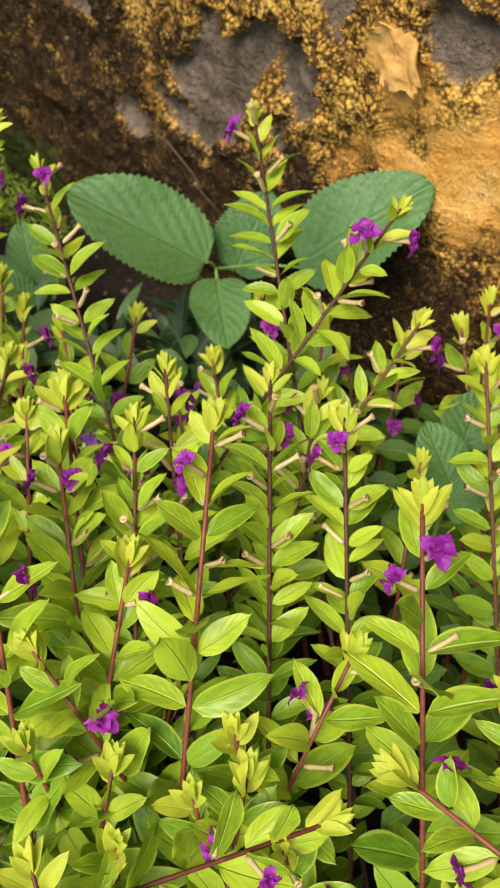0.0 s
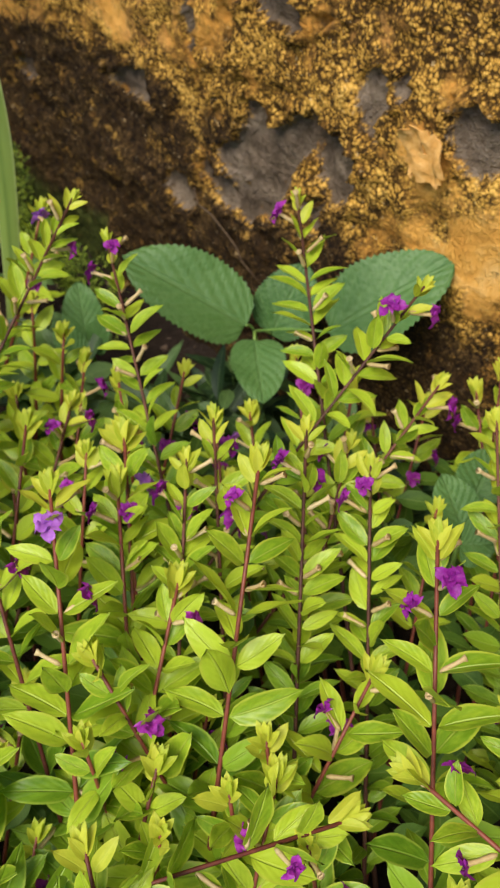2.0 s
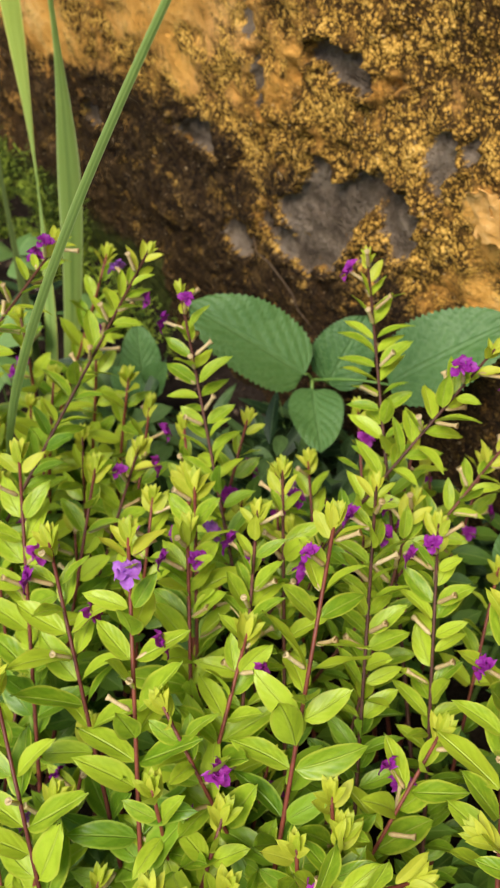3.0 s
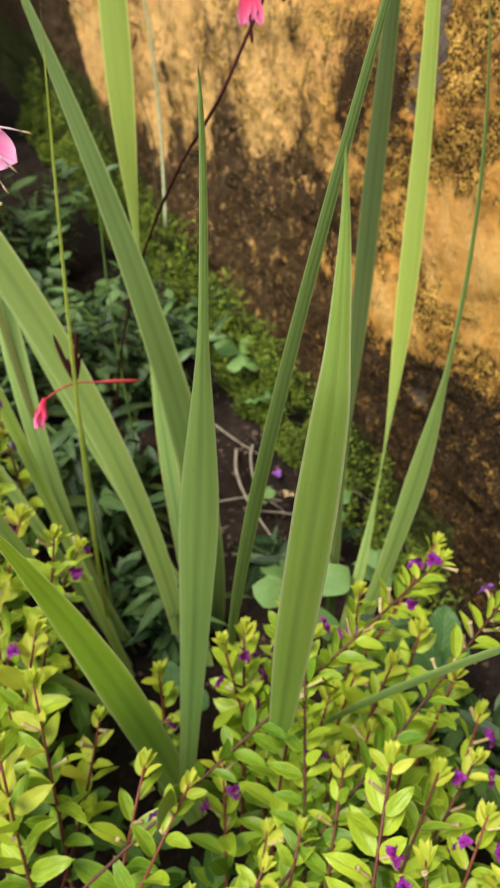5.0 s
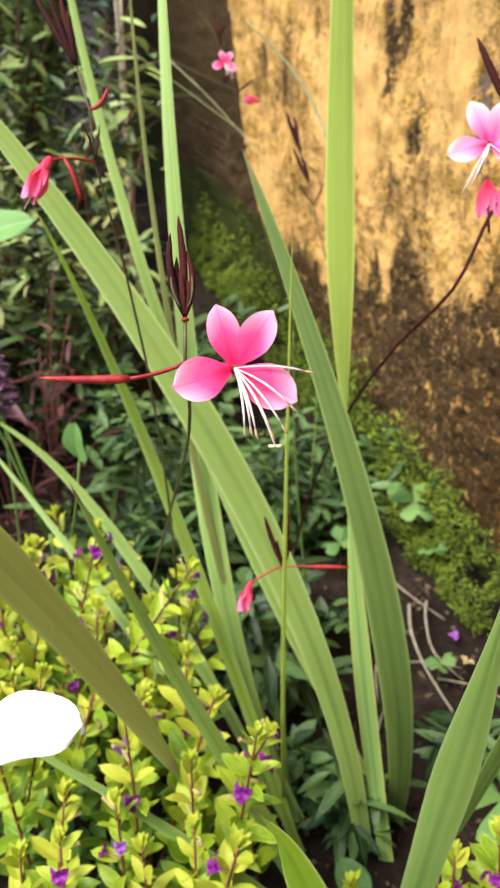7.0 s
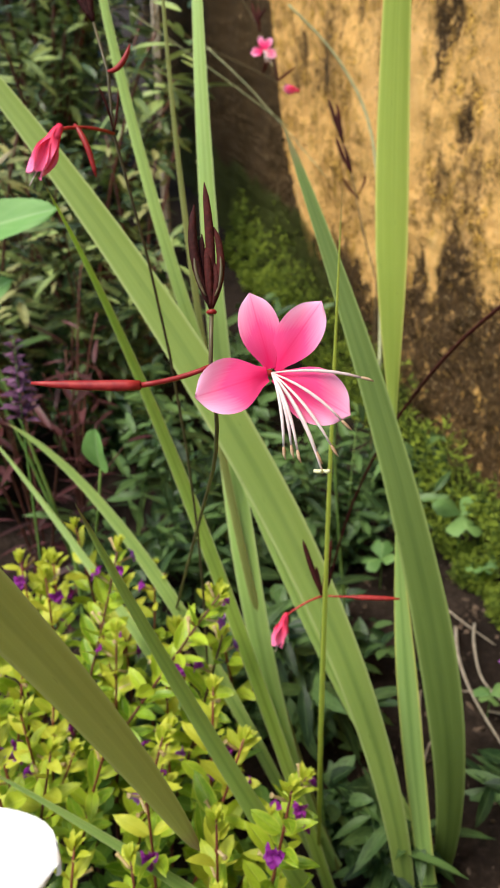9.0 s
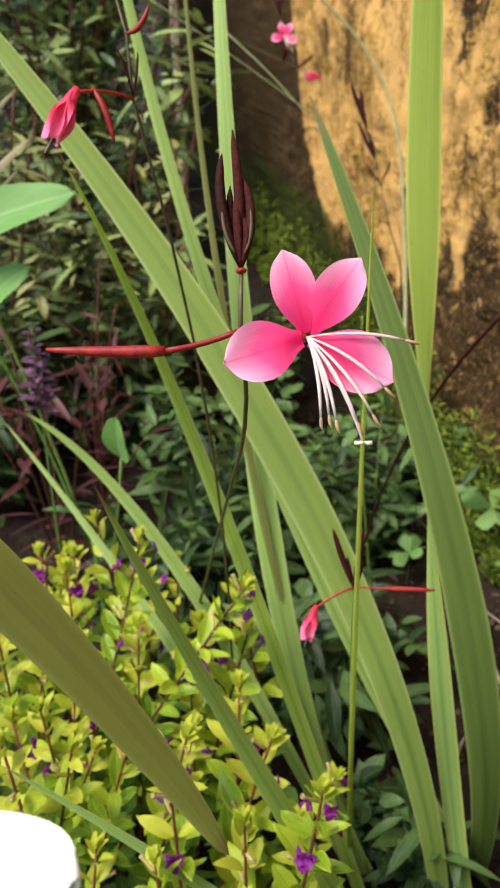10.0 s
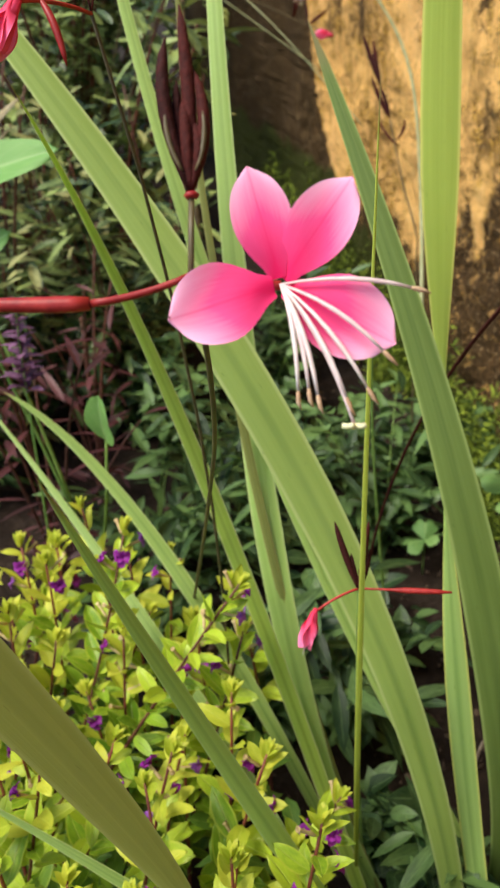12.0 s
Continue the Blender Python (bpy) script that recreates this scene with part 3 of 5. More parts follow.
    ob.matrix_world = WALL_AT
    # a loose flake of limewash that curls off the wall
    n = 11
    verts, faces, quads = [], [], []
    for side in (0, 1):
        for j in range(n):
            for i in range(n):
                x, z = 2 * i / (n - 1) - 1, 2 * j / (n - 1) - 1
                torn = 1 + 0.30 * noise.noise((x * 1.7 + 3, z * 1.7, 2)) + 0.22 * noise.noise((x * 5, z * 5, 9))
                lift = 0.0075 * max(0.0, 0.7 * z - 0.45 * x) ** 2 + 0.0022 * noise.noise((x * 1.6, z * 1.6, 4))
                verts.append((0.133 + (0.0092 * x * (1.15 - 0.25 * z) - 0.004 * z) * torn, -0.0095 - lift - 0.0010 * side, 0.2500 + 0.0135 * z * torn))
    for j in range(n - 1):
        for i in range(n - 1):
            x, z = 2 * (i + 0.5) / (n - 1) - 1, 2 * (j + 0.5) / (n - 1) - 1
            if abs(x) ** 2.4 + abs(z) ** 2.4 > 1.05 + 0.5 * noise.noise((x * 3.4, z * 3.4, 7)) or math.hypot(x - 0.1, z - 0.25) < 0.2:
                continue
            quads.append((j * n + i, j * n + i + 1, (j + 1) * n + i + 1, (j + 1) * n + i))
    edges = {(q[k], q[(k + 1) % 4]) for q in quads for k in range(4)}
    faces = [q[::-1] for q in quads] + [tuple(v + n * n for v in q) for q in quads]
    faces += [(p, q, q + n * n, p + n * n) for p, q in sorted(edges) if (q, p) not in edges]
    part("plaster_flake", mesh_of("plaster_flake", verts, faces, FLAKE, smooth=False), ob, None, "peach-coloured flake of limewash curling off")
    line = [Vector(q) for q in ((-0.043, -0.006, 0.148), (-0.036, -0.009, 0.140), (-0.024, -0.008, 0.1375), (-0.008, -0.010, 0.133), (0.001, -0.009, 0.126), (0.008, -0.010, 0.118), (0.013, -0.008, 0.113), (0.021, -0.006, 0.106))]
    t = tube(line, [0.0004, 0.0006, 0.0008, 0.0006, 0.0008, 0.0006, 0.0007, 0.0003], 6)
    part("plaster_edge", mesh_of("plaster_edge", t[0], t[1], RIDGE, t[2]), ob, None, "thin broken edge of plaster along a crack")
    return tagged(ob, "old ochre limewashed wall, mouldy, with plaster fallen off", "wall", kind="structure")


wall()

# ---- the lime-leaved cuphea bed ----
def leaf_mesh(kind, material):
    key = (kind, material.name)
    if key not in MESHES:
        wide, cup, droop, wave, bend = {"a": (0.41, 0.34, 0.10, 0.04, 0.06), "b": (0.38, 0.48, 0.22, 0.02, -0.05), "c": (0.43, 0.22, 0.02, 0.06, -0.08), "d": (0.34, 0.30, 0.16, 0.0, 0.0),
                                         "e": (0.41, 0.42, -0.10, 0.05, 0.09), "f": (0.39, 0.28, 0.30, 0.07, 0.0)}[kind]
        g = leaf_shape(1, wide, cup, droop, 9, 0.86, wave=wave, skew=0.86, bend=bend)
        MESHES[key] = mesh_of("cuphea_leaf", g[0], g[1], material, g[2])
    return MESHES[key]


def cuphea_petals():
    if "cuphea_flower" not in MESHES:
        geos = []
        for k, (long, rise, roll) in enumerate(((0.0062, 14, 20), (0.0052, 48, -15), (0.0058, 30, 35), (0.0046, 62, 10), (0.0060, 22, -30), (0.0050, 40, 18))):
            g = leaf_shape(long * 1.15, 0.0056, 0.5, 0.35, 6, 0.6, wave=0.22, skew=1.15)
            geos.append(moved(g, Matrix.Rotation(k * math.pi / 3, 4, "Z") @ Matrix.Translation((0, 0.0006, 0)) @ Matrix.Rotation(radians(rise), 4, "X") @ Matrix.Rotation(radians(roll), 4, "Y")))
        geos.append(tube([(0, 0, -0.0004), (0, 0, 0.0006), (0, 0, 0.0009)], [0.0019, 0.0019, 0.0008], 7))
        g = joined(geos)
        MESHES["cuphea_flower"] = mesh_of("cuphea_flower", g[0], g[1], PURPLE, g[2])
        MESHES["cuphea_violet"] = mesh_of("cuphea_flower", g[0], g[1], VIOLET, g[2])
        t = tube([(0, 0, 0), (0, 0, 0.0016), (0, 0.0003, 0.0060), (0, 0.0003, 0.0085), (0, 0.0004, 0.0100), (0, 0.0004, 0.0092)], [0.0005, 0.0010, 0.0008, 0.00085, 0.0014, 0.0005], 8)
        MESHES["cuphea_tube"] = mesh_of("cuphea_tube", t[0], t[1], CALYX, t[2])
    return MESHES["cuphea_flower"]


# the way the bed is open to the light
OPEN = Vector((-0.12, -0.58, 0.80)).normalized()


def shoot(rng, low, top, size, gap, flowers=1, tubes=2, group="cuphea shoots", label="", middle=None, big=True, leafless=0.0, fresh=0.012, old=0.095):
    """One leafy shoot: red stem, opposite leaves in crossed pairs that shrink upward, a yellow-green tip, small purple
    flowers; old: length below the tip where the shaded leaf colour begins.
    """
    low, top = Vector(low), Vector(top)
    cuphea_petals()
    ob = thing("cuphea_shoot", low, label or "lime-green cuphea shoot with red stem and small purple flowers", "flowering plant", group)
    span = top - low
    if middle is None:
        middle = span * 0.5 + Vector((rng.uniform(-1, 1), rng.uniform(-1, 1), 0)) * 0.05 * span.length
    else:
        middle = Vector(middle) - low
    path = bezier((0, 0, 0), middle, span, 9)
    long = sum((q - p).length for p, q in zip(path, path[1:]))
    r = 0.0011 + 0.00045 * (size / 0.026)
    s = tube(path, [r * (1 - 0.55 * i / 8) for i in range(9)], 6)
    part("stem", mesh_of("stem", s[0], s[1], RED_STEM if big else OLD_STEM, s[2]), ob)
    fine = bezier((0, 0, 0), middle, span, 60)
    run = [0.0]
    for p, q in zip(fine, fine[1:]):
        run.append(run[-1] + (q - p).length)
    bare = max(leafless * run[-1], run[-1] - 0.17)
    pairs = max(4, int((run[-1] - bare) / gap))
    turn0 = rng.uniform(0, math.pi)
    top_from = max(0, pairs - max(5, int(0.065 / gap)))
    flower_at = sorted(rng.sample(range(top_from, pairs), min(flowers + tubes, pairs - top_from)), reverse=True)
    reach = 0.050 if big else 0.036
    for i in range(pairs):
        at = bare + (run[-1] - bare) * ((i + 0.5) / pairs) - 0.002
        k = next((j for j in range(1, 60) if run[j] >= at), 59)
        p = fine[k - 1].lerp(fine[k], (at - run[k - 1]) / max(1e-9, run[k] - run[k - 1]))
        t = (fine[k] - fine[k - 1]).normalized()
        left = run[-1] - at
        grow = 0.50 + 0.50 * min(1.0, left / reach)
        u = max(0.0, 1 - left / 0.16)
        # leaves well below the tip take the colour with painted shade
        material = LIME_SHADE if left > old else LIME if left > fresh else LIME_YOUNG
        for k in (0, 1):
            if rng.random() < 0.10:
                continue
            a = turn0 + i * (math.pi / 2 + 0.12) + k * math.pi + rng.uniform(-0.3, 0.3)
            side = t.orthogonal().normalized()
            out = Matrix.Rotation(a, 3, t) @ side
            out = (out - OPEN * (0.42 * out.dot(OPEN))).normalized()
            rise = radians(rng.uniform(18, 52) + 26 * max(0, u - 0.75) / 0.25)
            way = out * math.cos(rise) + t * math.sin(rise)
            m = axes(way, t * 0.75 + OPEN * 0.62 + Vector((rng.uniform(-0.4, 0.4), rng.uniform(-0.4, 0.4), rng.uniform(-0.3, 0.3))))
            m.translation = p + out * r * 0.7
            long_leaf = size * grow * rng.uniform(0.78, 1.12)
            m = m @ Matrix.Rotation(rng.uniform(-0.35, 0.35), 4, "Y") @ Matrix.Scale(long_leaf, 4)
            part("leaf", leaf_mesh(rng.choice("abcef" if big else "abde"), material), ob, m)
        if i in flower_at:
            j = flower_at.index(i)
            a = turn0 + i * 1.7 + rng.uniform(-0.4, 0.4)
            side = t.orthogonal().normalized()
            out = Matrix.Rotation(a, 3, t) @ side
            way = out * 0.85 + t * 0.55
            m = axes(way, t) @ Matrix.Rotation(radians(-90), 4, "X")
            m.translation = p + out * r
            tb = part("flower_tube", MESHES["cuphea_tube"], ob, m, "tan tubular flower calyx")
            if 0 < j <= flowers:
                part("flower", MESHES["cuphea_violet" if rng.random() < 0.12 else "cuphea_flower"], tb, Matrix.Translation((0, 0, 0.0096)) @ Matrix.Scale(rng.uniform(0.58, 0.86), 4), "small purple six-petalled flower")
    # the tuft of young leaves at the tip
    t = (span - middle).normalized()
    side = t.orthogonal().normalized()
    for k in range(8):
        out = Matrix.Rotation(turn0 + k * 2.4, 3, t) @ side
        rise = radians(60 + 3.0 * k)
        m = axes(out * math.cos(rise) + t * math.sin(rise), t * 0.8 + OPEN * 0.6)
        m.translation = span - t * (0.004 - 0.0006 * k)
        part("leaf", leaf_mesh("d" if k % 2 else "b", LIME_YOUNG), ob, m @ Matrix.Scale(size * (0.42 - 0.016 * k), 4))
    return ob


# tip and a lower place on the stem of the shoots that stand out
TALL = [
    ((0.027, 0.334, 0.244), (0.036, 0.281, 0.202)),
    ((-0.059, 0.323, 0.229), (-0.036, 0.253, 0.168)),
    ((-0.074, 0.333, 0.243), (-0.099, 0.291, 0.208)),
    ((0.076, 0.270, 0.247), (0.042, 0.246, 0.204)),
    ((0.087, 0.254, 0.209), (0.067, 0.238, 0.181)),
    ((-0.075, 0.272, 0.176), (-0.088, 0.238, 0.140)),
    ((-0.113, 0.330, 0.250), (-0.159, 0.276, 0.205)),
    ((-0.174, 0.285, 0.229), (-0.163, 0.257, 0.188)),
    ((0.108, 0.237, 0.206), (0.112, 0.205, 0.170)),
    ((0.030, 0.221, 0.217), (0.028, 0.147, 0.157)),
    ((0.055, 0.211, 0.207), (0.056, 0.165, 0.160)),
    ((-0.016, 0.211, 0.209), (-0.017, 0.178, 0.180)),
    ((-0.007, 0.236, 0.207), (-0.004, 0.198, 0.174)),
    ((0.050, 0.236, 0.192), (0.040, 0.202, 0.165)),
]
FAR = [
    ((-0.417, 0.376, 0.250), (-0.534, 0.273)),
    ((-0.419, 0.378, 0.215), (-0.451, 0.307)),
    ((-0.500, 0.385, 0.250), (-0.537, 0.293)),
    ((-0.347, 0.351, 0.162), (-0.403, 0.305)),
]
FRONT = [
    ((0.012, 0.187, 0.236), (0.001, 0.121, 0.163)),
    ((-0.061, 0.183, 0.225), (-0.056, 0.139, 0.180)),
    ((-0.044, 0.209, 0.196), (-0.041, 0.178, 0.166)),
    ((-0.043, 0.229, 0.201), (-0.040, 0.195, 0.170)),
    ((0.071, 0.162, 0.229), (0.072, 0.116, 0.183)),
    ((-0.017, 0.168, 0.190), (-0.024, 0.145, 0.164)),
    ((0.060, 0.096, 0.201), (0.100, 0.070, 0.180)),
    ((0.043, 0.090, 0.174), (0.000, 0.080, 0.160)),
    ((0.054, 0.138, 0.180), (0.040, 0.118, 0.152)),
    ((-0.045, 0.138, 0.187), (-0.032, 0.124, 0.162)),
    ((-0.115, 0.230, 0.212), (-0.110, 0.190, 0.168)),
    ((-0.092, 0.186, 0.215), (-0.078, 0.148, 0.172)),
    ((-0.105, 0.140, 0.195), (-0.092, 0.105, 0.160)),
    ((0.098, 0.120, 0.190), (0.108, 0.085, 0.155)),
    ((0.020, 0.105, 0.170), (0.012, 0.075, 0.135)),
]
STANDING = [
    ((-0.393, 0.250, 0.182), (-0.374, 0.217)),
    ((-0.225, 0.300, 0.170), (-0.180, 0.280)),
    ((-0.200, 0.340, 0.170), (-0.163, 0.308)),
    ((-0.225, 0.343, 0.138), (-0.195, 0.300)),
    ((-0.196, 0.373, 0.142), (-0.188, 0.340)),
    ((-0.273, 0.310, 0.112), (-0.262, 0.285)),
    ((-0.327, 0.295, 0.224), (-0.350, 0.245)),
    ((-0.160, 0.375, 0.165), (-0.165, 0.340)),
]


def rooted(tip, low):
    """The foot and the bend of a stem that leans through low up to tip and stands steeper near the ground."""
    tip, low = Vector(tip), Vector(low)
    way = (low - tip) / (tip.z - low.z)
    bend = tip + way * (tip.z * 0.84)
    return (bend.x + way.x * 0.012, bend.y + way.y * 0.012, 0.004), bend


rng = random.Random(4)
TIPS = []
for tip, low in TALL:
    foot, bend = rooted(tip, low)
    shoot(rng, foot, tip, 0.0180, 0.0063, rng.choice((1, 2, 2)), 7, big=False, middle=bend, leafless=0.25, label="slender cuphea shoot rising above the bed, small lime leaves")
    TIPS.append(Vector(tip))
for tip, foot in FAR:
    shoot(rng, (*foot, 0.005), tip, 0.0215, 0.0072, rng.choice((2, 3)), 6, big=False, label="slender cuphea shoot rising above the bed, small lime leaves")
    TIPS.append(Vector(tip))
for tip, low in FRONT:
    foot, bend = rooted(tip, low)
    shoot(rng, foot, tip, 0.0262, 0.0090, rng.choice((1, 2, 2)), 3, middle=bend, leafless=0.2, label="upright cuphea shoot with broad lime-green leaves")
    TIPS.append(Vector(tip))
for tip, foot in STANDING:
    shoot(rng, (*foot, 0.005), tip, 0.0245, 0.0105, 2, 3, label="upright cuphea shoot with broad lime-green leaves")
    TIPS.append(Vector(tip))
# leaning shoots that fill the bed
for tip, foot in (((-0.218, 0.318, 0.165), (-0.20, 0.275, 0.004)), ((-0.193, 0.352, 0.168), (-0.19, 0.33, 0.004)), ((-0.158, 0.300, 0.155), (-0.165, 0.26, 0.004)), ((-0.128, 0.322, 0.170), (-0.145, 0.28, 0.004)),
                  ((-0.122, 0.440, 0.165), (-0.185, 0.375, 0.004)), ((-0.108, 0.290, 0.160), (-0.11, 0.26, 0.004)), ((-0.172, 0.268, 0.165), (-0.165, 0.23, 0.004)), ((-0.145, 0.262, 0.155), (-0.14, 0.23, 0.004)),
                  ((0.004, 0.098, 0.172), (0.02, 0.075, 0.004)), ((0.016, 0.118, 0.168), (0.03, 0.085, 0.004)), ((-0.046, 0.112, 0.178), (-0.04, 0.08, 0.004)),
                  ((-0.018, 0.086, 0.168), (-0.03, 0.06, 0.004)), ((0.030, 0.085, 0.165), (0.04, 0.06, 0.004)),
                  ((-0.092, 0.335, 0.160), (-0.11, 0.30, 0.004)), ((-0.118, 0.372, 0.150), (-0.14, 0.34, 0.004)), ((-0.150, 0.335, 0.135), (-0.16, 0.31, 0.004))):
    shoot(rng, foot, tip, 0.0245, 0.0105, rng.choice((0, 0, 1)), 1, label="leaning cuphea shoot with broad glossy lime-green leaves", leafless=0.1)
    TIPS.append(Vector(tip))


def bed(lo, hi, gap, tries, low_top, high_top, size, test):
    count = 0
    for _ in range(tries):
        x, y = rng.uniform(lo[0], hi[0]), rng.uniform(lo[1], hi[1])
        if not test(x, y):
            continue
        z = rng.uniform(low_top, high_top)
        tip = Vector((x, y, z))
        if min((tip.xy - q.xy).length for q in TIPS) < gap:
            continue
        TIPS.append(tip)
        if x > -0.25:
            foot, bend = rooted(tip, tip + Vector((rng.uniform(-0.3, 0.3), -rng.uniform(0.55, 1.0), -1.0)) * 0.05)
        else:
            foot, bend = Vector((x + rng.uniform(-0.05, 0.05), y - rng.uniform(0.0, 0.06), 0.005)), None
        shoot(rng, foot, tip, size * rng.uniform(0.85, 1.1), 0.0112, rng.choice((0, 0, 1, 1, 2)), rng.choice((1, 2, 3)), middle=bend, leafless=0.40, fresh=0.012 if x > -0.25 else 0.05, old=0.055 if x > -0.25 else 0.095)
        count += 1
    return count


bed((-0.20, -0.01), (0.15, 0.14), 0.024, 900, 0.130, 0.172, 0.0265, lambda x, y: x > -0.15 or y > 0.06)
bed((-0.22, 0.02), (0.15, 0.235), 0.026, 900, 0.105, 0.158, 0.0245, lambda x, y: (x > -0.15 or y > 0.10) and not (0.02 < x < 0.11 and y > 0.135))
bed((-0.14, 0.215), (0.13, 0.310), 0.022, 600, 0.125, 0.182, 0.022, lambda x, y: True)
bed((-0.60, 0.18), (-0.29, 0.40), 0.0265, 800, 0.15, 0.235, 0.0245, lambda x, y: y < min(0.36 + (x + 0.36) * -0.25, 0.235 + 1.15 * (-0.275 - x)) and y > 0.14 - 0.3 * (x + 0.3))
bed((-0.64, 0.28), (-0.47, 0.46), 0.025, 500, 0.165, 0.220, 0.0245, lambda x, y: y < 0.44 + (x + 0.5) * 0.2)
bed((-0.30, 0.20), (-0.14, 0.33), 0.028, 260, 0.09, 0.15, 0.025, lambda x, y: y < 0.25 or x > -0.21)


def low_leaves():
    """The leaves deep in the bed, past telling apart; the shade of the gaps is in their colour."""
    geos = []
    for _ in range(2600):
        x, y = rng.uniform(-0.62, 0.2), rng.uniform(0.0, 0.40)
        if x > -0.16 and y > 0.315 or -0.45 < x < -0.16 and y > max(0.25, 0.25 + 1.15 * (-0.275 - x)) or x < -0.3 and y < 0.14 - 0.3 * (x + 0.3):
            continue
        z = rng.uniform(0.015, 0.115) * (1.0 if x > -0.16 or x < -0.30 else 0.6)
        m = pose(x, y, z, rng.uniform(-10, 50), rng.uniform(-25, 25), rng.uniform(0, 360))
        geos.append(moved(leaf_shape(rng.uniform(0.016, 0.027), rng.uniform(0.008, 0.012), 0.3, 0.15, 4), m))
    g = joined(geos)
    ob = new("cuphea_undergrowth", mesh_of("cuphea_undergrowth", g[0], g[1], UNDER_SHADED, g[2]))
    return tagged(ob, "dense lime-green leaves low in the bed, coloured dark for shade", "foliage", kind="stuff")


low_leaves()

# ---- sword leaves ----
def blade(c, wide, stop, flat, twist, rows=34, thick=0.0011, narrow=None, blunt=0.5, taper=0.62, pinch=None):
    """A sword leaf along a bent line; flat: the way its face looks; narrow: where it turns edge on (place, depth)."""
    pts = bezier(*c, rows, stop) if len(c) == 3 else smooth_line([Vector(p) for p in c], 6)
    rows = len(pts)
    verts, faces, uvs = [], [], []
    flat = Vector(flat)
    for i, p in enumerate(pts):
        u = i / (rows - 1)
        t = (pts[min(i + 1, rows - 1)] - pts[max(i - 1, 0)]).normalized()
        face = Matrix.Rotation(radians(twist) * (u - 0.4), 3, t) @ (flat - t * flat.dot(t)).normalized()
        side = t.cross(face).normalized()
        w = wide * 0.5 * min(1.0, 0.50 + 1.05 * u) * min(1.0, max(0.0, (1 - u) / (1 - blunt))) ** taper
        if pinch:
            k = min(1.0, max(0.0, (u - pinch[0]) / (pinch[1] - pinch[0])))
            w *= 1 - pinch[2] * k * k * (3 - 2 * k)
        if narrow:
            w *= 1 - narrow[1] * math.exp(-((u - narrow[0]) / 0.13) ** 2)
        h = thick * (1 - 0.5 * u)
        gutter = 0.16 * w
        # an upper and a lower skin that meet in a sharp edge
        bow = lambda k: gutter * (1 - k * k) * 0.35 if abs(k) < 0.99 else 0.0
        ring = [(k, bow(k) + h * (1 - abs(k)) * 0.6) for k in (-1, -0.55, -0.12, 0.0, 0.12, 0.55, 1)]
        ring += [(k, bow(k) - h * (1 - abs(k)) * 0.6 - 0.00005) for k in (1, 0.55, 0.12, 0.0, -0.12, -0.55, -1)]
        for s, q in ring:
            crease = -0.25 * h if s == 0.0 else 0.0
            verts.append(p + side * (s * w) + face * (q + crease))
            uvs.append((u, 0.5 + 0.5 * s))
    for i in range(rows - 1):
        for k in (0, 1, 2, 3, 4, 5, 7, 8, 9, 10, 11, 12):
            faces.append((i * 14 + k, i * 14 + k + 1, (i + 1) * 14 + k + 1, (i + 1) * 14 + k))
    return verts, faces, uvs


# each leaf: foot, bend, tip; breadth
WALL_LEAVES = {
    "B1": (((-0.296, 0.405, 0.007), (-0.339, 0.427, 0.263), (-0.577, 0.406, 0.521)), 0.0235),
    "B2": (((-0.286, 0.444, 0.003), (-0.264, 0.409, 0.225), (-0.423, 0.460, 0.496)), 0.0255),
    "B3": (((-0.277, 0.407, -0.004), (-0.367, 0.479, 0.276), (-0.384, 0.510, 0.571)), 0.0205),
    "B5": (((-0.361, 0.401, 0.001), (-0.335, 0.338, 0.231), (-0.345, 0.368, 0.489)), 0.0040),
    "B6": (((-0.290, 0.448, 0.006), (-0.465, 0.430, 0.283), (-0.558, 0.484, 0.572)), 0.0099),
    "B7": (((-0.348, 0.403, 0.013), (-0.427, 0.384, 0.167), (-0.542, 0.563, 0.570)), 0.0170),
    "B8": (((-0.341, 0.402, 0.001), (-0.461, 0.421, 0.252), (-0.529, 0.507, 0.571)), 0.0060),
    "B9": (((-0.333, 0.378, -0.001), (-0.502, 0.441, 0.341), (-0.476, 0.334, 0.488)), 0.0150),
    "C2": (((-0.338, 0.387, -0.000), (-0.536, 0.453, 0.241), (-0.621, 0.416, 0.292)), 0.0119),
}
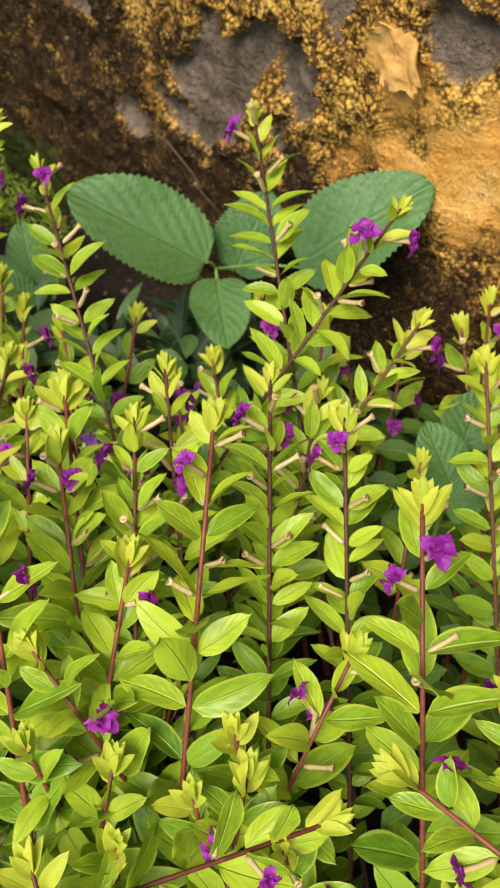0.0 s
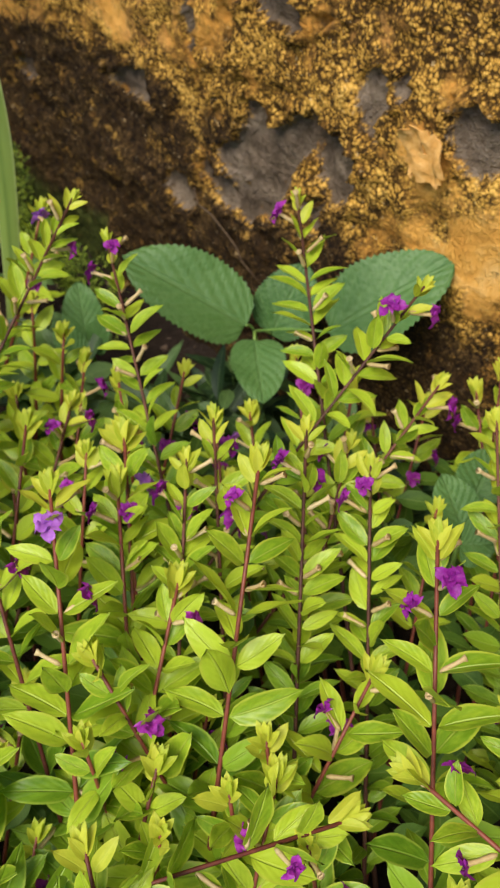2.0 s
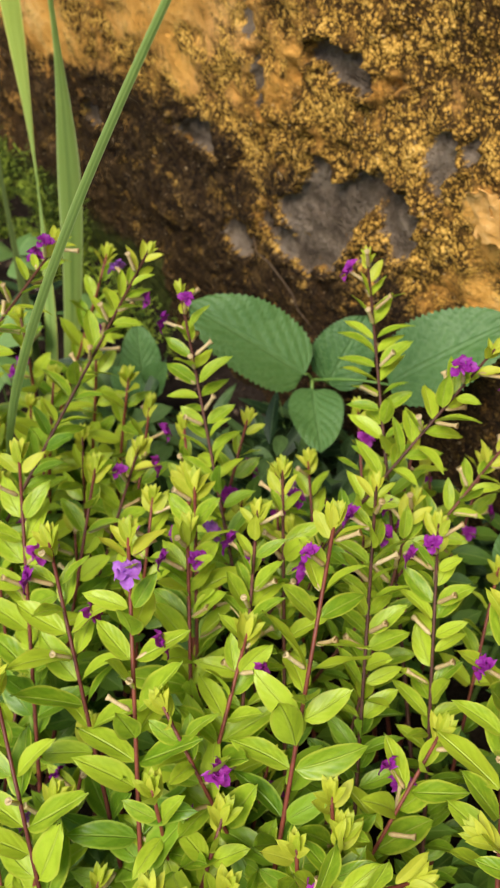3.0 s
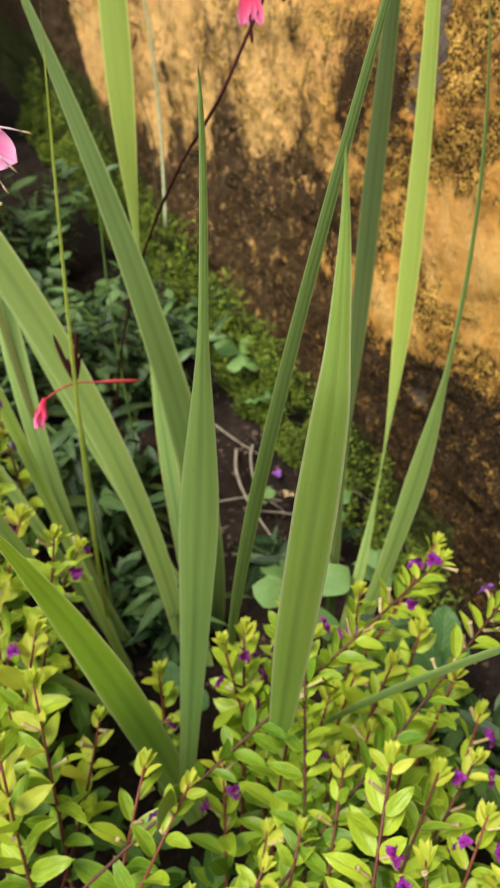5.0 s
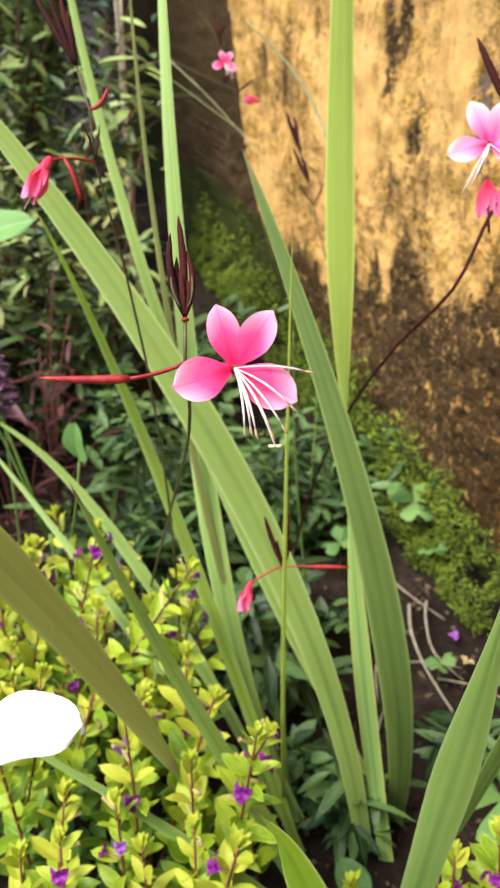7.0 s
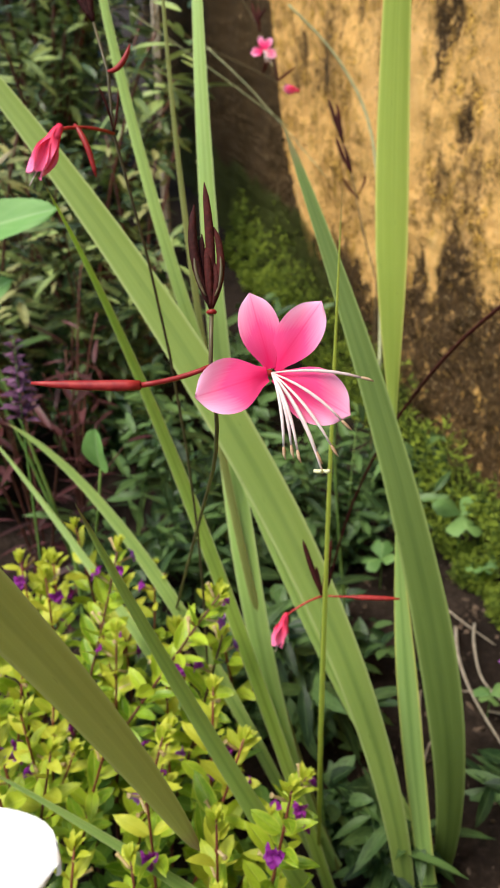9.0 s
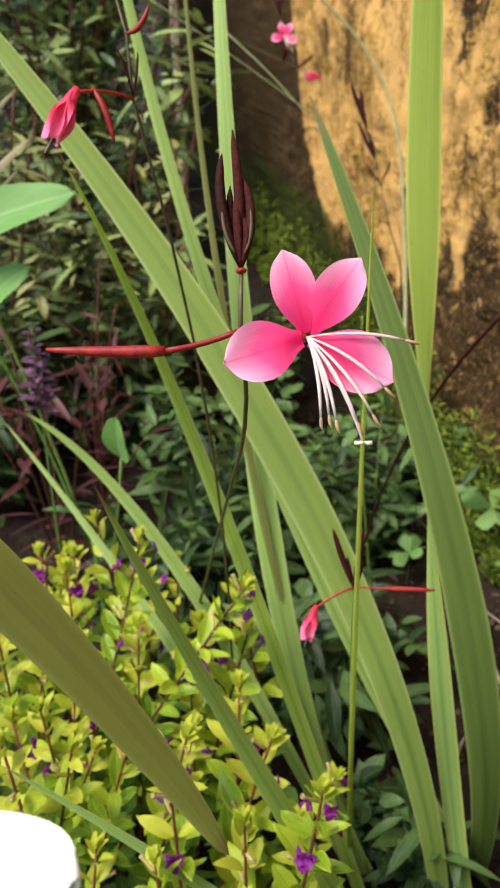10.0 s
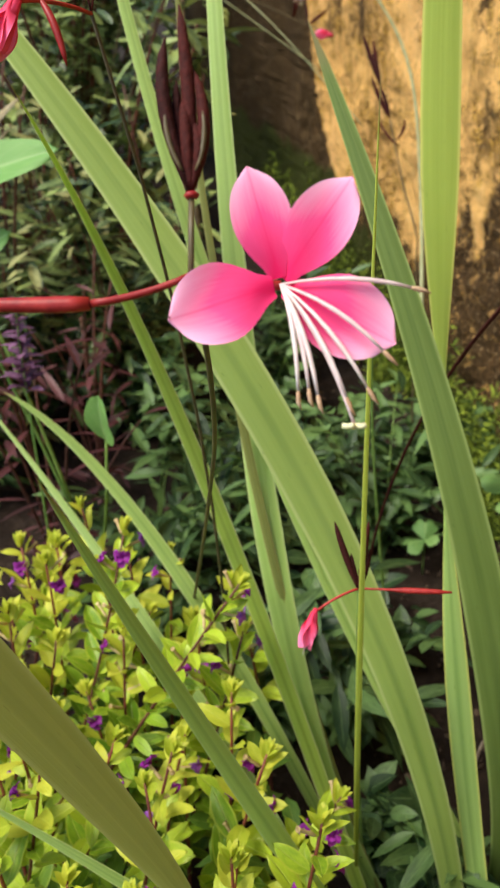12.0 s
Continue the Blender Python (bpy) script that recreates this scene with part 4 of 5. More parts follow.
BED_LEAVES = {
    "A": (((-0.236, 0.285, 0.000), (-0.311, 0.294, 0.157), (-0.208, 0.068, 0.497)), 0.0310),
    "C1": (((-0.255, 0.307, -0.001), (-0.462, 0.398, 0.143), (-0.668, 0.433, 0.271)), 0.0091),
    "C3": (((-0.269, 0.332, -0.000), (-0.377, 0.313, 0.183), (-0.386, 0.239, 0.398)), 0.0122),
    "D": (((-0.244, 0.320, 0.002), (-0.334, 0.280, 0.134), (-0.467, 0.231, 0.223)), 0.0083),
    "R1": (((-0.249, 0.295, 0.005), (-0.193, 0.208, 0.449), (-0.194, 0.196, 0.506)), 0.0181),
    "R2": (((-0.257, 0.406, 0.000), (-0.202, 0.228, 0.284), (-0.162, 0.265, 0.515)), 0.0070),
    "R5": (((-0.199, 0.336, -0.01), (-0.177, 0.261, 0.153), (-0.16, 0.204, 0.289), (-0.149, 0.171, 0.379), (-0.143, 0.154, 0.435), (-0.142, 0.151, 0.459), (-0.143, 0.152, 0.485), (-0.145, 0.153, 0.505)), 0.0180),
    "L": (((-0.190, 0.366, 0.002), (-0.141, 0.254, 0.220), (-0.015, 0.164, 0.443)), 0.0046),
    "H": (((-0.207, 0.307, 0.007), (-0.236, 0.237, 0.128), (-0.200, 0.160, 0.212)), 0.0130),
}
ARCHED_LEAVES = {
    "N": (((-0.62, 0.20, 0.0), (-0.60, 0.18, 0.14), (-0.565, 0.168, 0.29), (-0.500, 0.165, 0.400), (-0.440, 0.174, 0.428), (-0.402, 0.185, 0.412), (-0.372, 0.198, 0.368), (-0.342, 0.209, 0.316), (-0.322, 0.214, 0.280)), 0.0200),
    "O": (((-0.63, 0.21, 0.0), (-0.66, 0.20, 0.20), (-0.72, 0.17, 0.36)), 0.0150),
}
SIDE_LEAVES = {
    "R3": (((-0.192, 0.458, 0.003), (-0.213, 0.540, 0.273), (-0.220, 0.576, 0.517)), 0.0140),
    "R4": (((-0.184, 0.439, 0.004), (-0.158, 0.489, 0.173), (-0.192, 0.548, 0.496)), 0.0140),
    "R6": (((-0.175, 0.455, 0.001), (-0.133, 0.469, 0.215), (-0.136, 0.447, 0.372)), 0.0175),
}
LATE, MID, EARLY = Vector((-0.21, 0.06, 0.55)), Vector((-0.13, 0.0, 0.57)), Vector((-0.04, 0.0, 0.49))


def sword_plant(place, leaves, names, label):
    ob = thing("sword_leaf_clump", place, label, "plant", "sword-leaved clumps")
    origin = Vector(place)
    for name, stop, eye, twist, material, narrow, blunt in names:
        c, wide = leaves[name]
        flat = eye - (Vector(c[0]) + Vector(c[2])) * 0.5
        g = blade([Vector(p) - origin for p in c], wide, stop, flat, twist, narrow=narrow, blunt=blunt, taper={"A": 0.9, "B9": 0.9, "R5": 1.25}.get(name, 0.62), pinch={"R1": (0.40, 0.68, 0.80), "R6": (0.30, 0.52, 0.84)}.get(name))
        part("sword_leaf", mesh_of("sword_leaf", g[0], g[1], material, g[2]), ob)
    return ob


sword_plant((-0.30, 0.42, 0.0), WALL_LEAVES, [
    ("B1", 1.12, LATE, 25, BLADE, None, 0.6), ("B2", 1.0, LATE, -20, BLADE_DEEP, None, 0.35), ("B3", 1.25, LATE, 10, BLADE_LIT_UPPER, (0.42, 0.96), 0.6),
    ("B5", 1.0, LATE, 0, BLADE_LIT, None, 0.1), ("B6", 1.2, LATE, 15, BLADE_LIT_GREEN, None, 0.4), ("B7", 1.12, LATE, -15, BLADE_LIT_GREEN, None, 0.45),
    ("B8", 1.1, LATE, 10, BLADE_DRY, None, 0.3), ("B9", 1.0, LATE, 5, BLADE_LIT_PALE, None, 0.05), ("C2", 1.0, LATE, 10, BLADE, None, 0.3)],
    "clump of long sword-shaped green leaves by the wall")
sword_plant((-0.24, 0.31, 0.0), BED_LEAVES, [
    ("A", 0.95, MID, 12, BLADE_LIT_PALE, None, 0.18), ("C1", 1.0, LATE, 10, BLADE, None, 0.4), ("C3", 1.0, LATE, 10, BLADE_LIT_GREEN, None, 0.3), ("D", 1.0, LATE, 10, BLADE, None, 0.4),
    ("R1", 1.0, MID, 10, BLADE_LIT_GREEN, None, 0.6), ("R2", 1.1, MID, 25, BLADE_DEEP, None, 0.5), ("R5", 1.0, MID, -8, BLADE_LIT_PALE, None, 0.30), ("L", 1.06, EARLY, 8, BLADE, None, 0.4), ("H", 1.0, EARLY, 8, BLADE, None, 0.4)],
    "clump of sword-shaped green leaves growing out of the low bed")
sword_plant((-0.62, 0.20, 0.0), ARCHED_LEAVES, [("N", 1.0, LATE, 6, BLADE_OLIVE, None, 0.70), ("O", 1.0, LATE, 10, BLADE_OLIVE, None, 0.4)],
    "small clump of olive sword leaves, one arching over the bed")
sword_plant((-0.18, 0.45, 0.0), SIDE_LEAVES, [
    ("R3", 1.15, MID, 30, BLADE_DUSK, (0.27, 0.72), 0.6), ("R4", 1.2, MID, 30, BLADE_LIT_UPPER, (0.37, 0.90), 0.6), ("R6", 1.5, EARLY, 10, BLADE, None, 0.6)],
    "small clump of narrow sword-shaped leaves beside the wall")

DEAD_LEAVES = {
    "S1": (((-1.08, 0.60, 0.0), (-1.04, 0.63, 0.30), (-0.86, 0.70, 0.420)), 0.020), "S2": (((-1.10, 0.62, 0.0), (-1.06, 0.64, 0.34), (-0.89, 0.72, 0.462)), 0.016),
    "S3": (((-1.07, 0.58, 0.0), (-1.02, 0.60, 0.26), (-0.86, 0.68, 0.395)), 0.014), "S4": (((-1.09, 0.64, 0.0), (-1.08, 0.66, 0.38), (-0.93, 0.73, 0.440)), 0.012),
}
sword_plant((-1.08, 0.61, 0.0), DEAD_LEAVES, [(k, 1.0, LATE, 20 * i - 30, BLADE_STRAW, None, 0.5) for i, k in enumerate(DEAD_LEAVES)], "dead straw-coloured strap leaves at the edge of the shrubs")

# ---- gaura: thin stems with pink butterfly flowers ----
SPOON = {}


def spoon_petal(long, wide, blunt=2.0, ruffle=0.02):
    verts, faces, uvs = [], [], []
    rows, cols = 14, 4
    n = 2 * cols + 1
    for i in range(rows + 1):
        u = 1 - (1 - i / rows) ** 1.7
        k = min(1.0, max(0.0, (u - 0.05) / 0.50))
        w = 0.5 * wide * (0.26 + 0.74 * math.sin(k * math.pi / 2) ** 1.05) * math.sqrt(max(0.0, 1 - max(0.0, (u - 0.56) / 0.44) ** blunt))
        for k in range(n):
            s = k / cols - 1
            z = 0.03 * long * math.sin(math.pi * u) - 0.05 * long * u * u + 0.10 * w * s * s + ruffle * long * math.sin(7 * u + 2.4 * s)
            verts.append((s * w, long * (u - 0.05 * s * s * u), z))
            uvs.append((u, 0.5 + 0.5 * s))
    for i in range(rows):
        for k in range(n - 1):
            a = i * n + k
            faces.append((a, a + 1, a + 1 + n, a + n))
    return verts, faces, uvs


def gaura_flower(parent, m, material, scale=1.0, spread_to=None, petals=((106, 0.0212, 0.0112), (55, 0.0224, 0.0120), (198, 0.0210, 0.0152), (-29, 0.0232, 0.0152))):
    """The flower in its own plane: x right, y up, z to the front."""
    root = part("flower", None, parent, m @ Matrix.Scale(scale, 4))
    for angle, long, wide in petals:
        key = (round(long, 5), round(wide, 5), material.name)
        if key not in SPOON:
            g = spoon_petal(long, wide)
            SPOON[key] = mesh_of("petal", g[0], g[1], material, g[2])
        part("petal", SPOON[key], root, Matrix.Rotation(radians(angle - 90), 4, "Z") @ Matrix.Translation((0, 0.0012, 0)) @ Matrix.Rotation(radians(10), 4, "X"))
    ends = spread_to or [(0.0054, -0.0212, 0.004), (0.0075, -0.0208, 0.006), (0.0093, -0.0222, 0.007), (0.0150, -0.0228, 0.008), (0.0196, -0.0208, 0.006), (0.0228, -0.0134, 0.007), (0.0288, -0.0003, 0.006)]
    for k, e in enumerate(ends):
        e = (Vector(e) + Vector((-0.0020, -0.0016, 0))) * 0.88
        mid = e * 0.5 + Vector((0.0012, 0.0020, 0.004))
        pts = bezier((0, 0, 0.0004), mid, e, 7)
        t = tube(pts, [0.00024, 0.0003, 0.0004, 0.00048, 0.00048, 0.0004, 0.0003], 6)
        st = part("stamen", mesh_of("stamen", t[0], t[1], STAMEN, t[2]), root)
        way = (pts[-1] - pts[-2]).normalized()
        t = tube([e - way * 0.0003, e + way * 0.0009, e + way * 0.0022, e + way * 0.0032 + Vector((0.0004, -0.0003, 0))], [0.00024, 0.00046, 0.00042, 0.00014], 6)
        part("anther", mesh_of("anther", t[0], t[1], ANTHER, t[2]), st)
    pts = bezier((0, 0, 0.0006), (0.0075, -0.010, 0.006), (0.0128, -0.0264, 0.0075), 8)
    t = tube(pts, [0.0003, 0.00035, 0.00035, 0.00035, 0.0003, 0.0003, 0.0003, 0.0003], 6)
    st = part("style", mesh_of("style", t[0], t[1], STAMEN, t[2]), root)
    geos = []
    for k in range(4):
        a = k * math.pi / 2 + 0.4
        q = pts[-1]
        geos.append(tube([q, q + Vector((math.cos(a) * 0.0012, -0.0003, math.sin(a) * 0.0012)), q + Vector((math.cos(a) * 0.0022, -0.0001, math.sin(a) * 0.0022))], [0.0003, 0.0006, 0.0005], 6))
    g = joined(geos)
    part("stigma", mesh_of("stigma", g[0], g[1], STIGMA, g[2]), st)
    return root


def bud(parent, pts, fat, material, name="bud", label=""):
    """A spindle-shaped bud along points."""
    n = 9
    path = bezier(pts[0], pts[1], pts[2], n)
    t = tube(path, [fat * (0.30 + 0.70 * math.sin(math.pi * min(1, (i + 0.6) / n)) ** 0.8) * (1.0 if i < n - 1 else 0.25) for i in range(n)], 8)
    return part(name, mesh_of(name, t[0], t[1], material, t[2]), parent, None, label)


def stem(parent, pts, r0, r1, material, name="stem"):
    t = tube(pts, [r0 + (r1 - r0) * i / (len(pts) - 1) for i in range(len(pts))], 7)
    return part(name, mesh_of(name, t[0], t[1], material, t[2]), parent)


FACING = Matrix(((0.842, -0.238, 0.484), (0.538, 0.427, -0.727), (-0.033, 0.873, 0.487))).to_4x4()


def main_gaura():
    o = Vector((-0.40, 0.36, 0.0))
    ob = thing("gaura", o, "pink gaura in flower on a thin red stem, dark buds above", "flowering plant", "gauras")
    w = lambda x, y, z: Vector((x, y, z)) - o
    node, ring = w(-0.3173, 0.228, 0.4694), w(-0.3201, 0.2338, 0.4824)
    low = bezier(w(-0.575, 0.50, 0.0), w(-0.475, 0.42, 0.215), w(-0.380, 0.311, 0.360), 9)
    stem(ob, low + bezier(w(-0.366, 0.295, 0.3815), w(-0.3215, 0.240, 0.440), node, 6) + [ring], 0.0010, 0.0006, GAURA_STEM)
    # the bud head
    top = w(-0.3306, 0.2472, 0.5128)
    axis = (top - ring).normalized()
    right, front = Vector((0.842, 0.538, -0.033)), Vector((0.484, -0.727, 0.487))
    t = tube([ring - axis * 0.0006, ring, ring + axis * 0.0006], [0.0011, 0.0015, 0.0010], 10)
    part("ring", mesh_of("ring", t[0], t[1], GAURA_RED, t[2]), ob, None, "red ring under the buds")
    for side, long, out, fat in ((0.25, 0.034, 0.0006, 0.0016), (-0.85, 0.028, 0.0020, 0.0016), (0.85, 0.022, 0.0022, 0.0014), (0.0, 0.017, 0.0028, 0.0014), (-0.35, 0.020, -0.0016, 0.0014), (0.5, 0.013, 0.0032, 0.0011)):
        a = ring + axis * 0.001
        e = a + axis * long + right * (side * 0.0028)
        bud(ob, (a, a + axis * long * 0.5 + right * (side * 0.0066) + front * out, e), fat * 0.86, GAURA_BUD, label="dark maroon bud")
    for s in (-1, 1):
        a = ring + axis * 0.004 + right * (s * 0.0012) + front * 0.002
        bud(ob, (a, a + axis * 0.005 + right * (s * 0.0028), a + axis * 0.011 + right * (s * 0.0022)), 0.0005, GAURA_STEM, "bract")
    # the spent bud to the side
    join, tip = w(-0.3315, 0.2152, 0.4658), w(-0.3561, 0.1997, 0.4673)
    stem(ob, bezier(node, node * 0.55 + join * 0.45 + Vector((0, 0, -0.0016)), join, 7), 0.0007, 0.0008, GAURA_RED, "bud_stalk")
    t = tube(bezier(join, (join + tip) * 0.5 + Vector((0, 0, -0.0008)), tip, 9), [0.0013, 0.0016, 0.0016, 0.0015, 0.0014, 0.0013, 0.0011, 0.0008, 0.0004], 8)
    part("spent_bud", mesh_of("spent_bud", t[0], t[1], GAURA_RED, t[2]), ob, None, "long red spent bud")
    centre = w(-0.3038, 0.2375, 0.4665)
    stem(ob, bezier(node, (node + centre) * 0.5 - front * 0.006, centre - front * 0.0006, 6), 0.0007, 0.0010, GAURA_RED, "flower_stalk")
    m = FACING.copy()
    m.translation = centre
    gaura_flower(ob, m, PINK)
    return ob


main_gaura()


def second_gaura():
    o = Vector((-0.46, 0.60, 0.0))
    ob = thing("gaura", o, "pale pink and white gaura flower on a dark red stem", "flowering plant", "gauras")
    w = lambda x, y, z: Vector((x, y, z)) - o
    c = w(-0.287, 0.490, 0.503)
    right, up, front = (FACING.to_3x3().col[i].copy() for i in range(3))
    knot = c + right * 0.016 - up * 0.010 - front * 0.004
    line = bezier(w(-0.46, 0.60, 0.0), w(-0.44, 0.58, 0.25), knot - right * 0.036 - up * 0.068, 9) + [knot - right * 0.018 - up * 0.034, knot, knot + right * 0.016 + up * 0.030, knot + right * 0.034 + up * 0.075]
    stem(ob, smooth_line(line, 3), 0.0011, 0.0010, GAURA_BUD)
    m = FACING @ Matrix.Rotation(radians(8), 4, "Z")
    m.translation = c
    gaura_flower(ob, m, PINK_PALE, 1.10, [(-0.008, -0.014, 0.005), (-0.010, -0.016, 0.006), (-0.012, -0.019, 0.006), (-0.014, -0.017, 0.006), (-0.018, -0.023, 0.006), (-0.006, -0.012, 0.005)],
                 ((108, 0.021, 0.0125), (58, 0.021, 0.0125), (188, 0.022, 0.0125), (-28, 0.0165, 0.0140)))
    stem(ob, bezier(knot, knot + front * 0.002, c - front * 0.001, 4), 0.0006, 0.0009, GAURA_RED, "flower_stalk")
    low = c - up * 0.030 - front * 0.003
    for k in range(3):
        g = spoon_petal(0.022, 0.0075)
        mm = FACING @ Matrix.Rotation(radians(166 + 16 * k), 4, "Z")
        mm.translation = low + up * 0.012
        part("faded_petal", mesh_of("faded_petal", g[0], g[1], ROSE, g[2]), ob, mm, "faded red petal")
    for dx, dy, ex, ey, fat in ((0.005, 0.012, -0.020, 0.070, 0.0022), (0.003, 0.0, 0.022, 0.004, 0.0016), (0.026, 0.056, 0.044, 0.105, 0.0026), (0.0, -0.004, 0.005, -0.015, 0.0012), (-0.016, -0.022, -0.015, -0.038, 0.0010)):
        a = knot + right * dx + up * dy
        e = knot + right * ex + up * ey
        d = e - a
        stem(ob, [a, a + d * 0.2, a + d * 0.5], 0.0009, 0.0009, GAURA_BUD, "bud_stalk")
        bud(ob, (a + d * 0.30, a + d * 0.65 - up * 0.001, e), fat, GAURA_BUD, label="dark red pointed bud")
    return ob


second_gaura()


def wilted(parent, neck, tip, fat, name="wilted_flower"):
    """A drooping closed flower: tube with a few furled petals."""
    d = (tip - neck)
    side = d.orthogonal().normalized()
    bud(parent, (neck - d * 0.10, neck + d * 0.20, neck + d * 0.60), fat * 0.62, ROSE, "flower_tube", "red flower tube")
    for k in range(5):
        o = Matrix.Rotation(k * 1.26, 3, d.normalized()) @ side
        g = spoon_petal(d.length * (1.0 - 0.09 * (k % 3)), fat * 1.9, 5.0, 0.05)
        m = axes(d + o * (0.13 * d.length), o)
        m.translation = neck + o * (fat * 0.25)
        part(name, mesh_of(name, g[0], g[1], ROSE, g[2]), parent, m, "wilted pink-red petal")
    stem(parent, [neck, neck + d * 0.7, tip + d * 0.18], 0.0003, 0.0002, STAMEN, "filament")


def small_gaura():
    o = Vector((-0.35, 0.40, 0.0))
    ob = thing("gaura", o, "thin gaura stem with wilted red flower and spent bud", "flowering plant", "gauras")
    w = lambda x, y, z: Vector((x, y, z)) - o
    fork = w(-0.348, 0.367, 0.281)
    stem(ob, bezier(w(-0.36, 0.41, 0.0), w(-0.365, 0.40, 0.16), fork, 9), 0.0009, 0.0006, GREEN_STEM)
    end = w(-0.312, 0.383, 0.282)
    t = tube(bezier(fork, (fork + end) * 0.5, end, 7), [0.0005, 0.0005, 0.0006, 0.0013, 0.0013, 0.0011, 0.0004], 7)
    part("spent_bud", mesh_of("spent_bud", t[0], t[1], GAURA_RED, t[2]), ob, None, "long red spent bud")
    neck = w(-0.361, 0.351, 0.274)
    stem(ob, bezier(fork, (fork + neck) * 0.5 + Vector((0, 0, 0.003)), neck, 6), 0.0006, 0.0006, GAURA_RED, "bud_stalk")
    wilted(ob, neck, w(-0.3635, 0.346, 0.256), 0.0027)
    for dx, z, f in ((0.002, 0.034, 0.0014), (-0.014, 0.028, 0.0016), (0.003, 0.018, 0.0016), (-0.006, 0.014, 0.0012)):
        bud(ob, (fork, fork + Vector((dx * 0.6, 0.002, z * 0.5)), fork + Vector((dx, 0.004, z))), f, GAURA_BUD, label="dark red bud")
    return ob


small_gaura()


def drooping_gaura():
    o = Vector((-0.50, 0.42, 0.0))
    ob = thing("gaura", o, "gaura stem with a drooping wilted red flower", "flowering plant", "gauras")
    w = lambda x, y, z: Vector((x, y, z)) - o
    node = w(-0.438, 0.342, 0.506)
    stem(ob, bezier(w(-0.47, 0.42, 0.0), w(-0.43, 0.40, 0.3), node, 9) + [w(-0.444, 0.349, 0.529), w(-0.455, 0.356, 0.547)], 0.0009, 0.0006, GAURA_STEM)
    neck = w(-0.4405, 0.312, 0.5115)
    stem(ob, bezier(node, (node + neck) * 0.5 + Vector((0, 0, 0.003)), neck, 7), 0.0007, 0.0007, GAURA_RED, "bud_stalk")
    wilted(ob, neck, w(-0.4440, 0.299, 0.4955), 0.0037)
    top = w(-0.455, 0.356, 0.547)
    for e in ((-0.478, 0.359, 0.576), (-0.473, 0.361, 0.580), (-0.468, 0.365, 0.576), (-0.462, 0.362, 0.570)):
        e = w(*e)
        bud(ob, (top, (top + e) * 0.5 + Vector((0.001, -0.002, 0)), e), 0.0016, GAURA_BUD, label="dark red bud")
    bud(ob, (w(-0.444, 0.349, 0.529), w(-0.437, 0.350, 0.529), w(-0.436, 0.355, 0.539)), 0.0012, GAURA_RED, "side_bud", "small red bud on a bent stalk")
    hook = w(-0.441, 0.322, 0.512)
    bud(ob, (hook, w(-0.433, 0.320, 0.507), w(-0.429, 0.318, 0.493)), 0.0013, GAURA_RED, "spent_bud", "limp red spent bud")
    for e in (w(-0.442, 0.339, 0.525), w(-0.436, 0.345, 0.523)):
        bud(ob, (node, (node + e) * 0.5 + Vector((0.002, 0, 0.003)), e), 0.0005, GAURA_BUD, label="thin red bud")
    return ob


drooping_gaura()


def far_gaura(path, kind, seed):
    """A gaura further back: a long thin stem that arches through the places of path."""
    r = random.Random(seed)
    o = Vector((path[0][0], path[0][1], 0.0))
    p = [Vector(q) - o for q in path]
    p = [p[1] * (k / 7) + Vector((0, 0, 0.03)) * math.sin(k * math.pi / 7) for k in range(7)] + p[1:]
    ob = thing("gaura", o, {"open": "slender arching gaura stem with a small pink flower", "wilted": "slender arching gaura stem with a closed red flower", "buds": "slender gaura stem with a head of dark red buds"}[kind], "flowering plant", "gauras")
    line = smooth_line(p)
    stem(ob, line, 0.0014, 0.0007, GAURA_STEM)
    tip = p[-1]
    if kind == "open":
        m = FACING.copy()
        m.translation = tip + Vector((0, -0.006, -0.004))
        gaura_flower(ob, m, PINK, 0.78)
    elif kind == "wilted":
        wilted(ob, tip, tip + Vector((-0.018, -0.010, 0.003)), 0.005)
    else:
        # long dark buds one above the other at the end of the stem
        for at, side, long, fat in ((0.0, 0.10, 0.030, 0.0022), (0.0, -0.5, 0.044, 0.0022), (0.035, 0.25, 0.036, 0.0024), (0.040, -0.15, 0.048, 0.0024), (0.046, 0.5, 0.036, 0.0020), (-0.030, -0.9, 0.026, 0.0014), (-0.024, 1.2, 0.022, 0.0014)):
            rise = (Vector((-0.040, 0.022, 0.074))).normalized()
            across = Vector((0.80, 0.60, 0.0))
            a = tip + rise * at
            e = a + rise * long + across * (side * 0.012)
            bud(ob, (a, (a + e) * 0.5 + across * (side * 0.006), e), fat, GAURA_BUD, label="dark red bud")
        stem(ob, [tip, tip + Vector((-0.040, 0.022, 0.074)) * 0.6], 0.0012, 0.0008, GAURA_BUD, "bud_stalk")
    for k in range(4 if kind != "buds" else 0):
        a = line[-3 - k // 2]
        e = a + Vector((r.uniform(-0.015, 0.02), r.uniform(-0.015, 0.02), r.uniform(0.015, 0.035)))
        bud(ob, (a, (a + e) * 0.5, e), 0.0020, GAURA_BUD, label="dark red bud")
    return ob


far_gaura([(-1.120, 0.920, 0.0), (-0.880, 1.021, 0.572), (-0.826, 1.077, 0.545), (-0.788, 1.079, 0.489)], "open", 1)
far_gaura([(-1.150, 0.980, 0.0), (-0.986, 1.039, 0.537), (-0.894, 1.126, 0.478), (-0.790, 1.172, 0.428)], "wilted", 2)
far_gaura([(-0.540, 0.900, 0.0), (-0.555, 0.918, 0.264), (-0.578, 0.932, 0.309), (-0.606, 0.954, 0.370)], "buds", 3)


